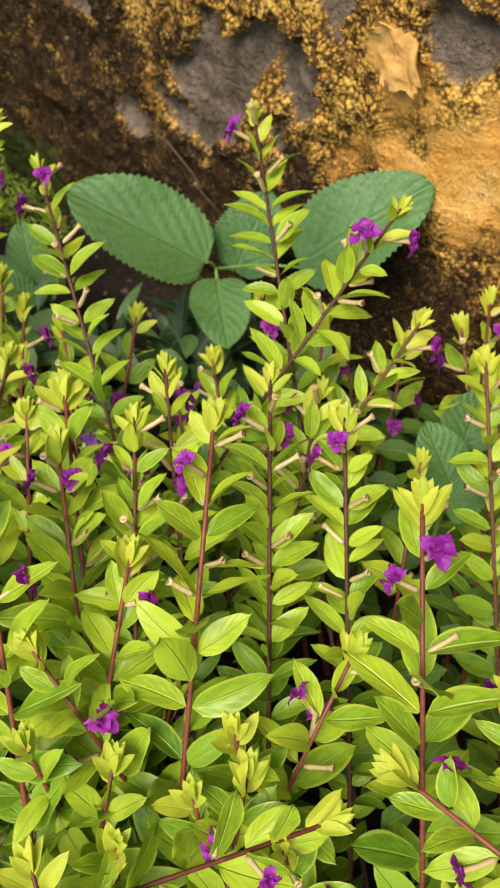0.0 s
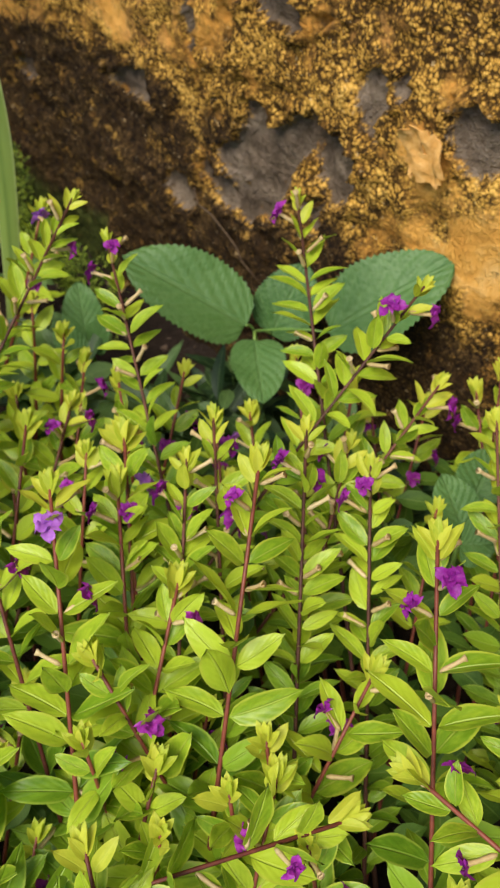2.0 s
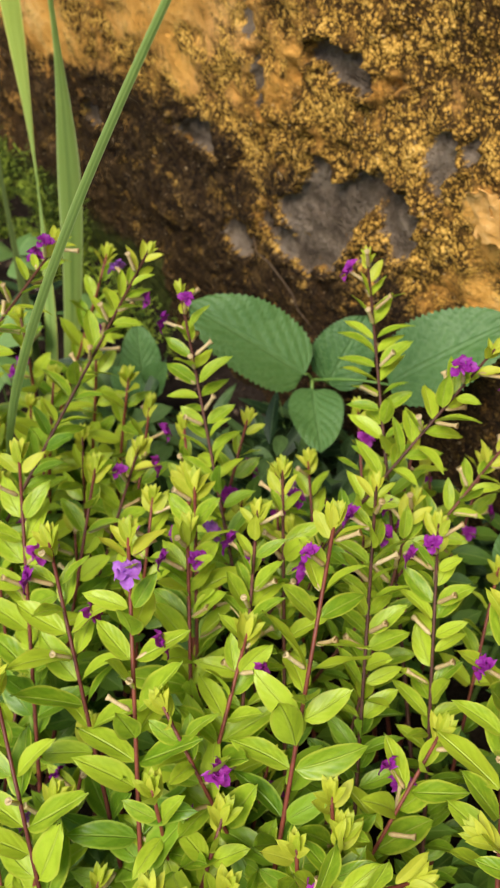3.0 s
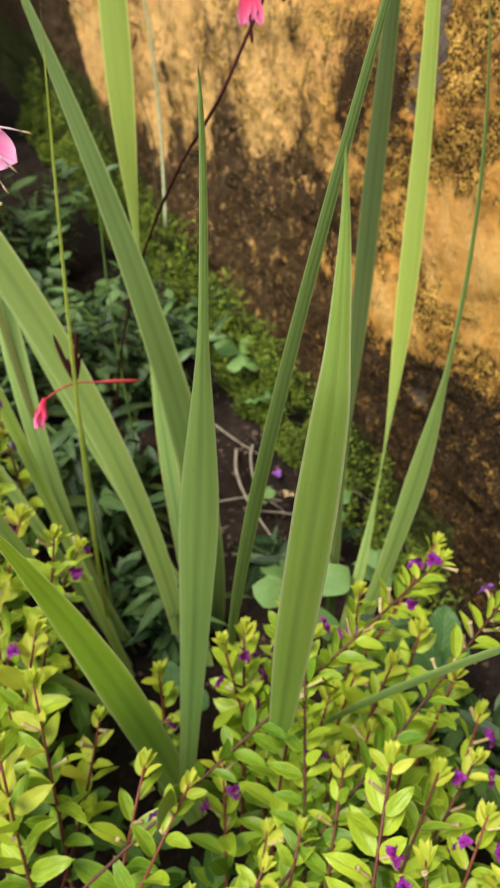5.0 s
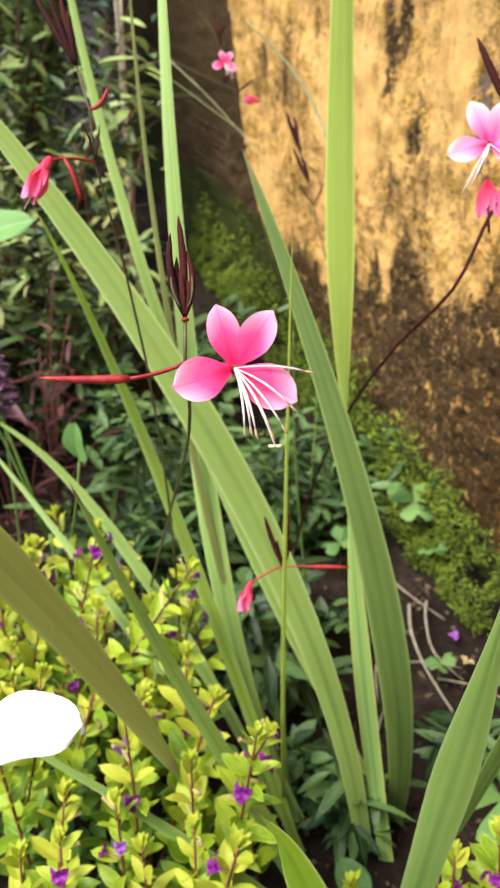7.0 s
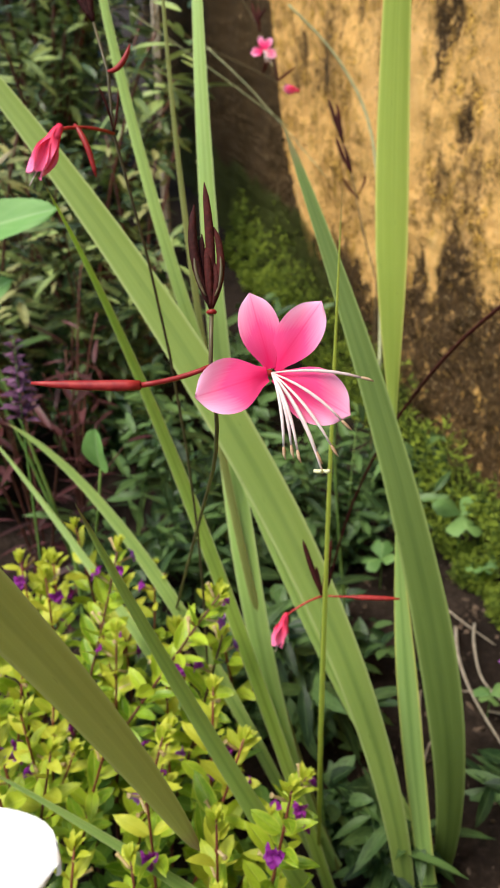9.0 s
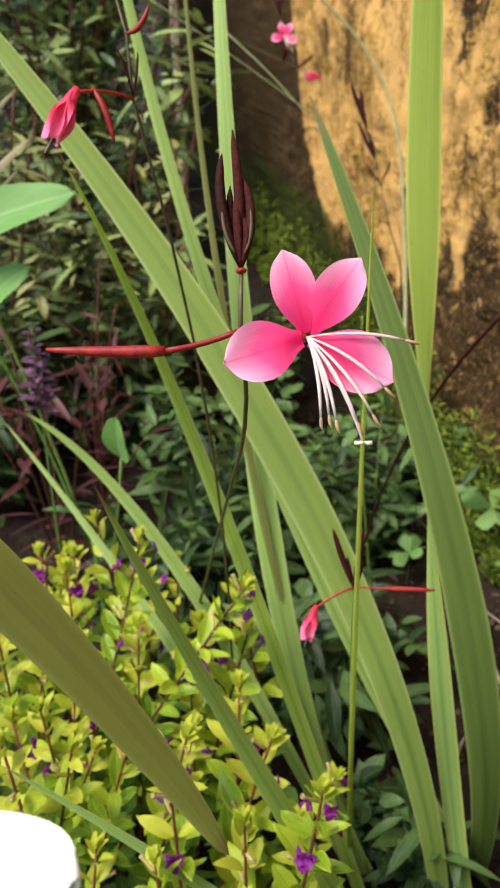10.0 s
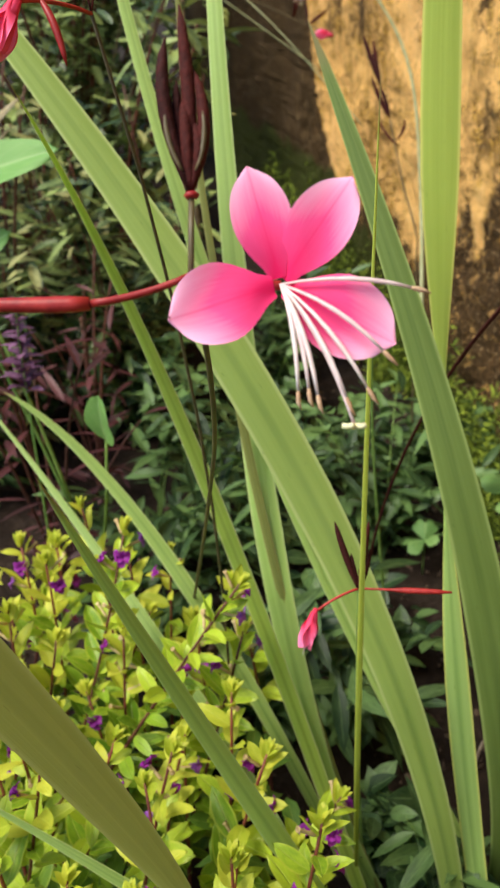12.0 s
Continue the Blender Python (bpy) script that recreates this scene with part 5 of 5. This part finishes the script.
# ---- matt-leaved weed at the foot of the wall ----
def broad_leaf(long, wide, material, serrate=0.035, rows=44, cup=0.25, droop=0.2, wave=0.03):
    g = leaf_shape(long, wide, cup, droop, rows, 0.64, 4, serrate, wave, 0.76)
    return mesh_of("leaf", g[0], g[1], material, g[2])


def set_leaf(parent, base, tip, up, wide, material, serrate=0.035, name="leaf", droop=0.12):
    base, tip = Vector(base), Vector(tip)
    d = tip - base
    me = broad_leaf(d.length, wide, material, serrate, droop=droop)
    m = axes(d + Vector(up).normalized() * (droop * d.length), up)
    m.translation = base
    return part(name, me, parent, m)


def matt_weed(place, heart, leaves, label):
    o = Vector(place)
    ob = thing("broad_leaved_weed", o, label, "weed")
    stem(ob, bezier((0, 0, 0), (Vector(heart) - o) * 0.5 + Vector((0.004, 0.004, 0)), Vector(heart) - o, 7), 0.0016, 0.0012, GREEN_STEM)
    for base, tip, up, wide in leaves:
        b = Vector(base) - o
        stem(ob, bezier(Vector(heart) - o, (Vector(heart) - o + b) * 0.5 + Vector((0, 0, 0.004)), b, 5), 0.0009, 0.0007, GREEN_STEM, "leaf_stalk")
        set_leaf(ob, b, Vector(tip) - o, up, wide, NETTLE)
    return ob


matt_weed((0.008, 0.370, 0.0), (0.008, 0.370, 0.132), (
    ((0.003, 0.365, 0.141), (-0.064, 0.377, 0.179), (0.007, -0.432, 0.951), 0.046),
    ((0.049, 0.348, 0.152), (0.109, 0.354, 0.196), (0.007, -0.432, 0.951), 0.046),
    ((0.018, 0.373, 0.127), (0.037, 0.392, 0.164), (0.007, -0.432, 0.951), 0.036),
    ((0.008, 0.359, 0.135), (0.014, 0.315, 0.130), (0.007, -0.432, 0.951), 0.030),
), "weed with broad matt green toothed leaves at the wall foot")
matt_weed((0.107, 0.231, 0.0), (0.107, 0.231, 0.129), (
    ((0.107, 0.227, 0.138), (0.095, 0.246, 0.159), (0.007, -0.432, 0.951), 0.022),
    ((0.114, 0.246, 0.140), (0.123, 0.265, 0.155), (0.007, -0.432, 0.951), 0.026),
    ((0.105, 0.223, 0.136), (0.119, 0.218, 0.144), (0.007, -0.432, 0.951), 0.022),
), "weed with broad matt green leaves among the cuphea")
matt_weed((-0.102, 0.415, 0.0), (-0.102, 0.415, 0.074), (
    ((-0.102, 0.413, 0.085), (-0.107, 0.433, 0.116), (0.007, -0.432, 0.951), 0.026),
    ((-0.097, 0.408, 0.081), (-0.086, 0.407, 0.106), (0.007, -0.432, 0.951), 0.020),
    ((-0.104, 0.402, 0.076), (-0.121, 0.411, 0.097), (0.007, -0.432, 0.951), 0.020),
), "small broad-leaved green weed in the shade")
matt_weed((-0.272, 0.352, 0.0), (-0.272, 0.352, 0.030), (
    ((-0.276, 0.350, 0.040), (-0.300, 0.362, 0.052), (0.007, -0.432, 0.951), 0.022),
    ((-0.268, 0.348, 0.040), (-0.250, 0.340, 0.050), (0.007, -0.432, 0.951), 0.020),
), "tiny broad-leaved green weed at the foot of the sword leaves")


# ---- clovers ----
def clover(place, height, size, seed, label="three-part clover leaf on a thin stalk over the soil"):
    r = random.Random(seed)
    ob = thing("clover", place, label, "weed", "clovers")
    top = Vector((0, 0, height))
    stem(ob, bezier((0, 0, 0), (0, 0, height * 0.6), top, 6), 0.0007, 0.0005, GREEN_STEM, "stalk")
    for k in range(3):
        verts, faces, uvs = [], [], []
        rows, cols = 7, 3
        for i in range(rows + 1):
            u = i / rows
            for c in range(2 * cols + 1):
                s = c / cols - 1
                w = 0.56 * size * (0.04 + math.sin(min(1.0, u * 1.05) * math.pi * 0.60) ** 1.15)
                y = size * u * (1 - 0.22 * max(0.0, 1 - abs(s) * 1.5) * u ** 3) - 0.16 * size * abs(s) ** 3 * u
                verts.append((s * w * (1 - 0.30 * max(0, u - 0.7) / 0.3), y, -0.10 * size * u * u - 0.42 * w * abs(s) + 0.2 * w))
                uvs.append((u, 0.5 + 0.5 * s))
        n = 2 * cols + 1
        for i in range(rows):
            for c in range(n - 1):
                a = i * n + c
                faces.append((a, a + 1, a + 1 + n, a + n))
        m = Matrix.Translation(top) @ Matrix.Rotation(k * 2.094 + r.uniform(-0.12, 0.12) + 3.71 + (0.0 if seed < 4 else seed), 4, "Z") @ Matrix.Rotation(radians(r.uniform(-12, 2) if k == 0 else r.uniform(22, 42)), 4, "X")
        part("leaflet", mesh_of("leaflet", verts, faces, OXALIS, uvs), ob, m)
    return ob


for k, (x, y, h, s) in enumerate((
    (-0.395, 0.8, 0.065, 0.034),
    (-0.228, 0.56, 0.075, 0.026),
    (-0.210, 0.434, 0.085, 0.041),
    (-0.36, 0.77, 0.03, 0.018),
    (-0.45, 0.72, 0.04, 0.022),
    (-0.52, 0.8, 0.06, 0.026),
    (-0.17, 0.52, 0.05, 0.022),
    (-0.12, 0.45, 0.05, 0.026),
    (-0.14, 0.4, 0.055, 0.03),
    (-0.3, 0.6, 0.03, 0.016),
), 1):
    clover((x, y, 0.0), h, s, k, "large three-part clover with folded heart-shaped leaflets" if s > 0.036 else "three-part clover leaf on a thin stalk over the soil")


# ---- moss along the foot of the wall ----
def moss():
    r = random.Random(12)
    geos = []
    for _ in range(34000):
        u = r.uniform(-1.75, -0.10) if r.random() < 0.75 else r.uniform(-0.52, -0.14)
        z = abs(r.gauss(0, 0.066))
        top = 0.115 + 0.05 * noise.noise((u * 9, 0, 3)) + (0.035 if u < -0.7 else 0.0) + (0.07 if u < -1.2 else 0.0) - (0.05 if u > -0.22 else 0.0)
        clump = noise.noise((u * 30, z * 30, 6))
        if z > top or clump < -0.15:
            continue
        out = -0.012 - 0.03 * (1 - z / 0.15) - 0.02 * clump - r.uniform(0, 0.012)
        p = WALL_AT @ Vector((u, out, z * 0.9))
        m = pose(p.x, p.y, p.z, r.uniform(10, 85), r.uniform(-40, 40), r.uniform(0, 360))
        geos.append(moved(leaf_shape(r.uniform(0.0035, 0.0080) * (1.0 if u > -0.45 else 1.7), r.uniform(0.0012, 0.0024) * (1.0 if u > -0.45 else 1.5), 0.2, 0.3, 2, cols=1), m))
    g = joined(geos)
    ob = new("moss", mesh_of("moss", g[0], g[1], MOSS, g[2]))
    return tagged(ob, "yellow-green moss and tiny weeds along the wall foot", "moss", kind="stuff")


moss()


# ---- bushes and weeds behind ----
def bush(name, place, high, wide, leaf_long, leaf_wide, material, count, seed, label, category="shrub", droop=0.15, branches=9, twig=OLD_STEM, rows=5):
    r = random.Random(seed)
    ob = thing(name, place, label, category)
    geos = []
    for b in range(branches):
        a = r.uniform(0, 6.28)
        reach = wide * math.sqrt(r.uniform(0.05, 1.0))
        tip = Vector((math.cos(a) * reach, math.sin(a) * reach, high * r.uniform(0.55, 1.0)))
        path = bezier((0, 0, -0.01), (tip.x * 0.25, tip.y * 0.25, tip.z * 0.65), tip, 8)
        stem(ob, path, 0.0030 * high / 0.5, 0.0012 * high / 0.5, twig, "branch")
        per = count // branches
        for k in range(per):
            u = r.uniform(0.12, 1.0)
            f = u * 7
            i = min(6, int(f))
            p = path[i].lerp(path[i + 1], f - i)
            p = p + Vector((r.gauss(0, 0.02), r.gauss(0, 0.02), r.gauss(0, 0.015))) * (wide / 0.15)
            yaw = r.uniform(0, 360)
            m = pose(p.x, p.y, max(0.01, p.z), r.uniform(-35, 45), r.uniform(-30, 30), yaw)
            s = r.uniform(0.6, 1.15)
            geos.append(moved(leaf_shape(leaf_long * s, leaf_wide * s, 0.3, droop, rows), m))
    g = joined(geos)
    part("foliage", mesh_of("foliage", g[0], g[1], material, g[2]), ob)["kind"] = "stuff"
    return ob


# near shrubs: place, height, spread, leaf, how many
for k, (x, y, h, w, long, wide, n, label) in enumerate((
        (-1.05, 0.98, 0.62, 0.20, 0.054, 0.014, 850, "dark green leafy shrub behind the sword leaves"), (-1.30, 0.82, 0.70, 0.26, 0.058, 0.016, 950, "dark green leafy shrub, dense and shaded"),
        (-1.45, 1.35, 0.85, 0.30, 0.054, 0.014, 1100, "tall dark green shrub at the end of the wall"), (-1.75, 0.85, 0.90, 0.36, 0.060, 0.016, 1200, "tall dark green shrub further back"),
        (-1.20, 0.45, 0.55, 0.22, 0.054, 0.014, 750, "dark green leafy shrub beside the bare soil"),
        (-1.00, 0.64, 0.34, 0.15, 0.048, 0.0105, 560, "low dark shrub with narrow glossy leaves"), (-0.90, 0.82, 0.36, 0.14, 0.048, 0.0105, 560, "low dark shrub with narrow glossy leaves"),
        (-1.62, 1.50, 1.0, 0.30, 0.055, 0.020, 1000, "tall dark green shrub at the far end"))):
    bush("dark_shrub", (x, y, 0), h, w, long, wide, BUSH_LEAF, n, 121 + k, label)
for k, (x, y, h, w, n) in enumerate(((-0.90, 0.92, 0.44, 0.10, 190), (-1.16, 0.66, 0.46, 0.14, 260), (-0.98, 0.72, 0.46, 0.12, 260), (-1.35, 0.60, 0.52, 0.18, 260), (-1.03, 0.85, 0.40, 0.10, 240), (-1.42, 1.18, 0.46, 0.14, 220), (-1.28, 0.92, 0.62, 0.16, 200))):
    bush("variegated_shrub", (x, y, 0), h, w, 0.034, 0.010, BUSH_PALE, n, 141 + k, "shrub with narrow cream-edged leaves among dark foliage")
# the hedge that closes the garden behind
for k, (x, y, h, w) in enumerate(((-2.2, 1.3, 1.1, 0.50), (-2.1, 0.6, 1.1, 0.50), (-2.9, 2.0, 1.6, 0.75), (-3.1, 1.1, 1.6, 0.75), (-2.8, 0.2, 1.5, 0.70), (-2.0, 1.95, 1.3, 0.45), (-2.35, 2.45, 1.5, 0.40))):
    bush("dark_shrub", (x, y, 0), h, w, 0.085, 0.034, BUSH_LEAF, 1300, 161 + k, "tall dark green shrub in a hedge further back", branches=12, rows=3)
bush("wine_leaved_plant", (-0.72, 0.52, 0), 0.30, 0.09, 0.044, 0.0065, WINE, 70, 27, "plant with narrow wine-red leaves", "plant", branches=7)
bush("wine_leaved_plant", (-0.80, 0.66, 0), 0.32, 0.10, 0.044, 0.0065, WINE, 70, 28, "plant with narrow wine-red and green leaves", "plant", branches=7)
# ground, height and breadth: along the back of the bed, then at the wall foot behind the cuphea
BACK_WEEDS = [
    (-0.315, 0.425, 0.05, 0.035), (-0.335, 0.44, 0.05, 0.04), (-0.36, 0.44, 0.06, 0.04),
    (-0.5, 0.74, 0.12, 0.09), (-0.62, 0.82, 0.16, 0.1), (-0.46, 0.6, 0.09, 0.08), (-0.6, 0.62, 0.15, 0.1), (-0.7, 0.74, 0.2, 0.11), (-0.6, 0.5, 0.12, 0.08),
    (-0.75, 0.92, 0.2, 0.11), (-0.52, 0.9, 0.1, 0.08), (-0.86, 0.8, 0.22, 0.11), (-0.92, 0.6, 0.22, 0.12), (-0.95, 0.98, 0.22, 0.12),
    (-0.8, 1.04, 0.2, 0.1), (-0.68, 0.6, 0.16, 0.1), (-1.02, 0.78, 0.24, 0.13), (-0.56, 0.7, 0.12, 0.09), (-0.42, 0.52, 0.1, 0.07), 
    (-0.47, 0.5, 0.09, 0.07), (-0.5, 0.44, 0.08, 0.06),
]
WALL_WEEDS = [
    (-0.06, 0.385, 0.07, 0.05), (0.05, 0.345, 0.07, 0.05), (-0.13, 0.42, 0.06, 0.05), (-0.01, 0.4, 0.05, 0.04), (-0.1, 0.36, 0.07, 0.05), (0.11, 0.3, 0.07, 0.05),
    (-0.26, 0.53, 0.04, 0.04), (0.03, 0.355, 0.1, 0.05), (-0.14, 0.4, 0.11, 0.05), (0, 0.39, 0.08, 0.04),
    (0.09, 0.32, 0.1, 0.04), (0.15, 0.27, 0.1, 0.04),
]
for k, (x, y, h, w) in enumerate(BACK_WEEDS + WALL_WEEDS):
    bush("low_weed", (x, y, 0), h * (0.8 if k % 3 else 1.25), w, *((0.027, 0.0135) if k % 3 else (0.042, 0.0100)), WEED, int(w * (1900 if x < -0.3 else 1700)), 40 + k, "low dark green weed with small pointed leaves", "weed", branches=6, twig=GREEN_STEM)


def broad_plant():
    o = Vector((-0.66, 0.50, 0.0))
    ob = thing("broad_leaved_plant", o, "plant with large smooth pale green leaves", "plant")
    stem(ob, bezier((0, 0, 0), (0.004, 0, 0.06), (0.0, 0.0, 0.12), 8), 0.003, 0.002, GREEN_STEM)
    for base, tip, up, wide in (((-0.737, 0.479, 0.387), (-0.643, 0.518, 0.418), (0.386, -0.594, 0.787), 0.040), ((-0.728, 0.474, 0.329), (-0.682, 0.499, 0.364), (0.386, -0.594, 0.787), 0.030)):
        b = Vector(base) - o
        stem(ob, bezier((0, 0, 0.1), (b.x * 0.5, b.y * 0.5, b.z * 0.8), b, 6), 0.0016, 0.0011, GREEN_STEM, "leaf_stalk")
        set_leaf(ob, b, Vector(tip) - o, up, wide, BROAD, 0.0)
    for base, tip, wide in (((-0.545, 0.425, 0.272), (-0.537, 0.412, 0.308), 0.022),):
        stem(ob, bezier((0, 0, 0.05), (0.08, -0.05, 0.18), Vector(base) - o, 6), 0.0012, 0.0009, GREEN_STEM, "leaf_stalk")
        set_leaf(ob, Vector(base) - o, Vector(tip) - o, (0.15, -0.60, 0.78), wide, BROAD, 0.0)
    return ob


broad_plant()

# ---- dry stalks, twigs and fallen petals ----
def stalk(name, pts, r, material, label, category):
    a = Vector(pts[0])
    ob = thing(name, a, label, category)
    p = [Vector(q) - a for q in pts]
    stem(ob, smooth_line(p), r, r * 0.5, material, "shaft")
    return ob


for pts, r in (
    ([(-0.555, 0.947, 0.143), (-0.588, 1.008, 0.269), (-0.622, 1.043, 0.399), (-0.667, 1.040, 0.479), (-0.722, 1.017, 0.538)], 0.0024),
    ([(-0.867, 0.909, 0.533), (-0.795, 0.957, 0.474), (-0.707, 0.995, 0.407)], 0.0010),
    ([(-0.815, 0.984, 0.494), (-0.754, 0.990, 0.445), (-0.656, 0.993, 0.354)], 0.0009),
):
    stalk("dry_stalk", pts, r, DRY_GRASS, "thin dry grass stalk arching by the wall", "grass")

for pts, r in (([(-0.44, 0.62, 0.0), (-0.45, 0.60, 0.20), (-0.452, 0.595, 0.33)], 0.0012),):
    stalk("green_stalk", pts, r, GREEN_STEM, "bare thin green stalk", "grass")
for pts, r in (([(-0.345, 0.705, 0.010), (-0.335, 0.670, 0.016), (-0.315, 0.635, 0.010), (-0.28, 0.615, 0.006)], 0.0016), ([(-0.30, 0.60, 0.012), (-0.26, 0.605, 0.014), (-0.22, 0.60, 0.008)], 0.0012),
               ([(-0.40, 0.73, 0.008), (-0.36, 0.70, 0.014), (-0.32, 0.69, 0.006)], 0.0013), ([(-0.36, 0.60, 0.006), (-0.352, 0.575, 0.014), (-0.34, 0.55, 0.008)], 0.0011), ([(-0.27, 0.70, 0.006), (-0.25, 0.68, 0.012), (-0.20, 0.66, 0.008)], 0.0010), ([(-0.359, 0.691, 0.010), (-0.340, 0.640, 0.020), (-0.312, 0.602, 0.016), (-0.268, 0.560, 0.010)], 0.0020), ([(-0.345, 0.600, 0.010), (-0.315, 0.615, 0.014), (-0.285, 0.628, 0.008)], 0.0012), ([(-0.328, 0.515, 0.008), (-0.330, 0.545, 0.014), (-0.322, 0.570, 0.010)], 0.0014)):
    stalk("twig", pts, r, TWIG, "dry pale twig lying on the soil", "twig")


stalk("pale_stake", [(-1.030, 1.170, 0.0), (-1.032, 1.172, 0.30), (-1.040, 1.186, 0.62)], 0.0065, TWIG, "pale weathered stake among the dark shrubs", "stake")
stalk("pale_stake", [(-1.012, 1.155, 0.0), (-1.012, 1.150, 0.30), (-1.006, 1.150, 0.56)], 0.0045, TWIG, "thin pale weathered stake among the dark shrubs", "stake")


def flower_spike(place, top, seed):
    """A slender spike set with small purple bracts."""
    r = random.Random(seed)
    o = Vector(place)
    ob = thing("purple_flower_spike", o, "slender spike of dull purple bracts on a green stem", "flowering plant")
    end = Vector(top) - o
    line = bezier((0, 0, 0), (end.x * 0.3, end.y * 0.3, end.z * 0.6), end, 14)
    stem(ob, line, 0.0012, 0.0007, GREEN_STEM)
    me = leaf_shape(0.012, 0.0055, 0.4, 0.3, 4)
    me = mesh_of("bract", me[0], me[1], DULL_PURPLE, me[2])
    for k in range(44):
        u = 0.74 + 0.25 * k / 43
        f = u * 13
        p = line[int(f)].lerp(line[min(13, int(f) + 1)], f - int(f))
        m = axes((math.cos(k * 2.4), math.sin(k * 2.4), r.uniform(0.3, 1.0)), (0, 0, 1))
        m.translation = p
        part("bract", me, ob, m @ Matrix.Scale(1.7 - 1.0 * k / 43, 4))
    return ob


flower_spike((-0.665, 0.462, 0.0), (-0.684, 0.493, 0.318), 5)


def fallen(place, material, turn, label):
    g = joined([moved(leaf_shape(0.008, 0.006, 0.3, 0.3, 4), Matrix.Rotation(k * 1.5, 4, "Z") @ Matrix.Rotation(0.5, 4, "X")) for k in range(3)])
    ob = new("fallen_flower", mesh_of("fallen_flower", g[0], g[1], material, g[2]))
    ob.matrix_world = Matrix.Translation(place) @ Matrix.Rotation(turn, 4, "Z")
    return tagged(ob, label, "flower", "fallen flowers")


def litter():
    """Crumbs of soil, bits of bark and dead leaf on the bare ground."""
    r = random.Random(77)
    geos = []
    for _ in range(2600):
        x, y = r.uniform(-0.75, 0.15), r.uniform(0.36, 1.05)
        if 1.03 * x + y > 0.455:
            continue
        s = 0.0012 + 0.0030 * r.random() ** 3
        h = 0.016 * noise.noise((x * 6, y * 6, 0)) + 0.007 * noise.noise((x * 24, y * 24, 3)) + 0.005 * noise.noise((x * 70, y * 70, 8))
        m = pose(x, y, h + s * 0.3, r.uniform(0, 360), r.uniform(0, 360), r.uniform(0, 360)) @ Matrix.Diagonal((s * r.uniform(0.7, 2.2), s, s * r.uniform(0.4, 1.0), 1))
        v = [(1, 0, 0), (-1, 0, 0), (0, 1, 0), (0, -1, 0), (0, 0, 1), (0, 0, -1)]
        v = [Vector(p) * r.uniform(0.7, 1.3) for p in v]
        f = [(0, 2, 4), (2, 1, 4), (1, 3, 4), (3, 0, 4), (2, 0, 5), (1, 2, 5), (3, 1, 5), (0, 3, 5)]
        geos.append(moved((v, f, [(0, 0)] * 6), m))
    g = joined(geos)
    ob = new("soil_crumbs", mesh_of("soil_crumbs", g[0], g[1], CRUMB, g[2], smooth=False))
    return tagged(ob, "dark crumbs of earth and bits of bark on the soil", "soil", kind="stuff")


litter()
fallen((-0.303, 0.668, 0.008), VIOLET, 0.4, "small fallen violet flower on dark soil")
fallen((-0.283, 0.640, 0.008), CALYX, 1.4, "small fallen tan flower on dark soil")


def white_flower():
    """A white flower close to the path: broad blunt petals on one stem."""
    o = Vector((-0.34, 0.13, 0.0))
    ob = thing("white_flower", o, "white soft-petalled flower on a green stem", "flower")
    head = Vector((-0.308, 0.100, 0.421)) - o
    stem(ob, bezier((0, 0, 0), (-0.02, -0.04, 0.25), head - Vector((0, 0, 0.006)), 9), 0.0014, 0.0012, GREEN_STEM)
    for turn, rise, wide in ((28, 10, 0.021), (136, 4, 0.020), (180, 4, 0.021), (232, -6, 0.021), (300, -26, 0.019)):
        g = spoon_petal(0.035, wide, 5.5, 0.05)
        m = Matrix.Translation(head) @ Matrix.Rotation(radians(turn - 90), 4, "Z") @ Matrix.Rotation(radians(rise), 4, "X")
        part("petal", mesh_of("petal", g[0], g[1], WHITE, g[2]), ob, m)
    return ob


white_flower()
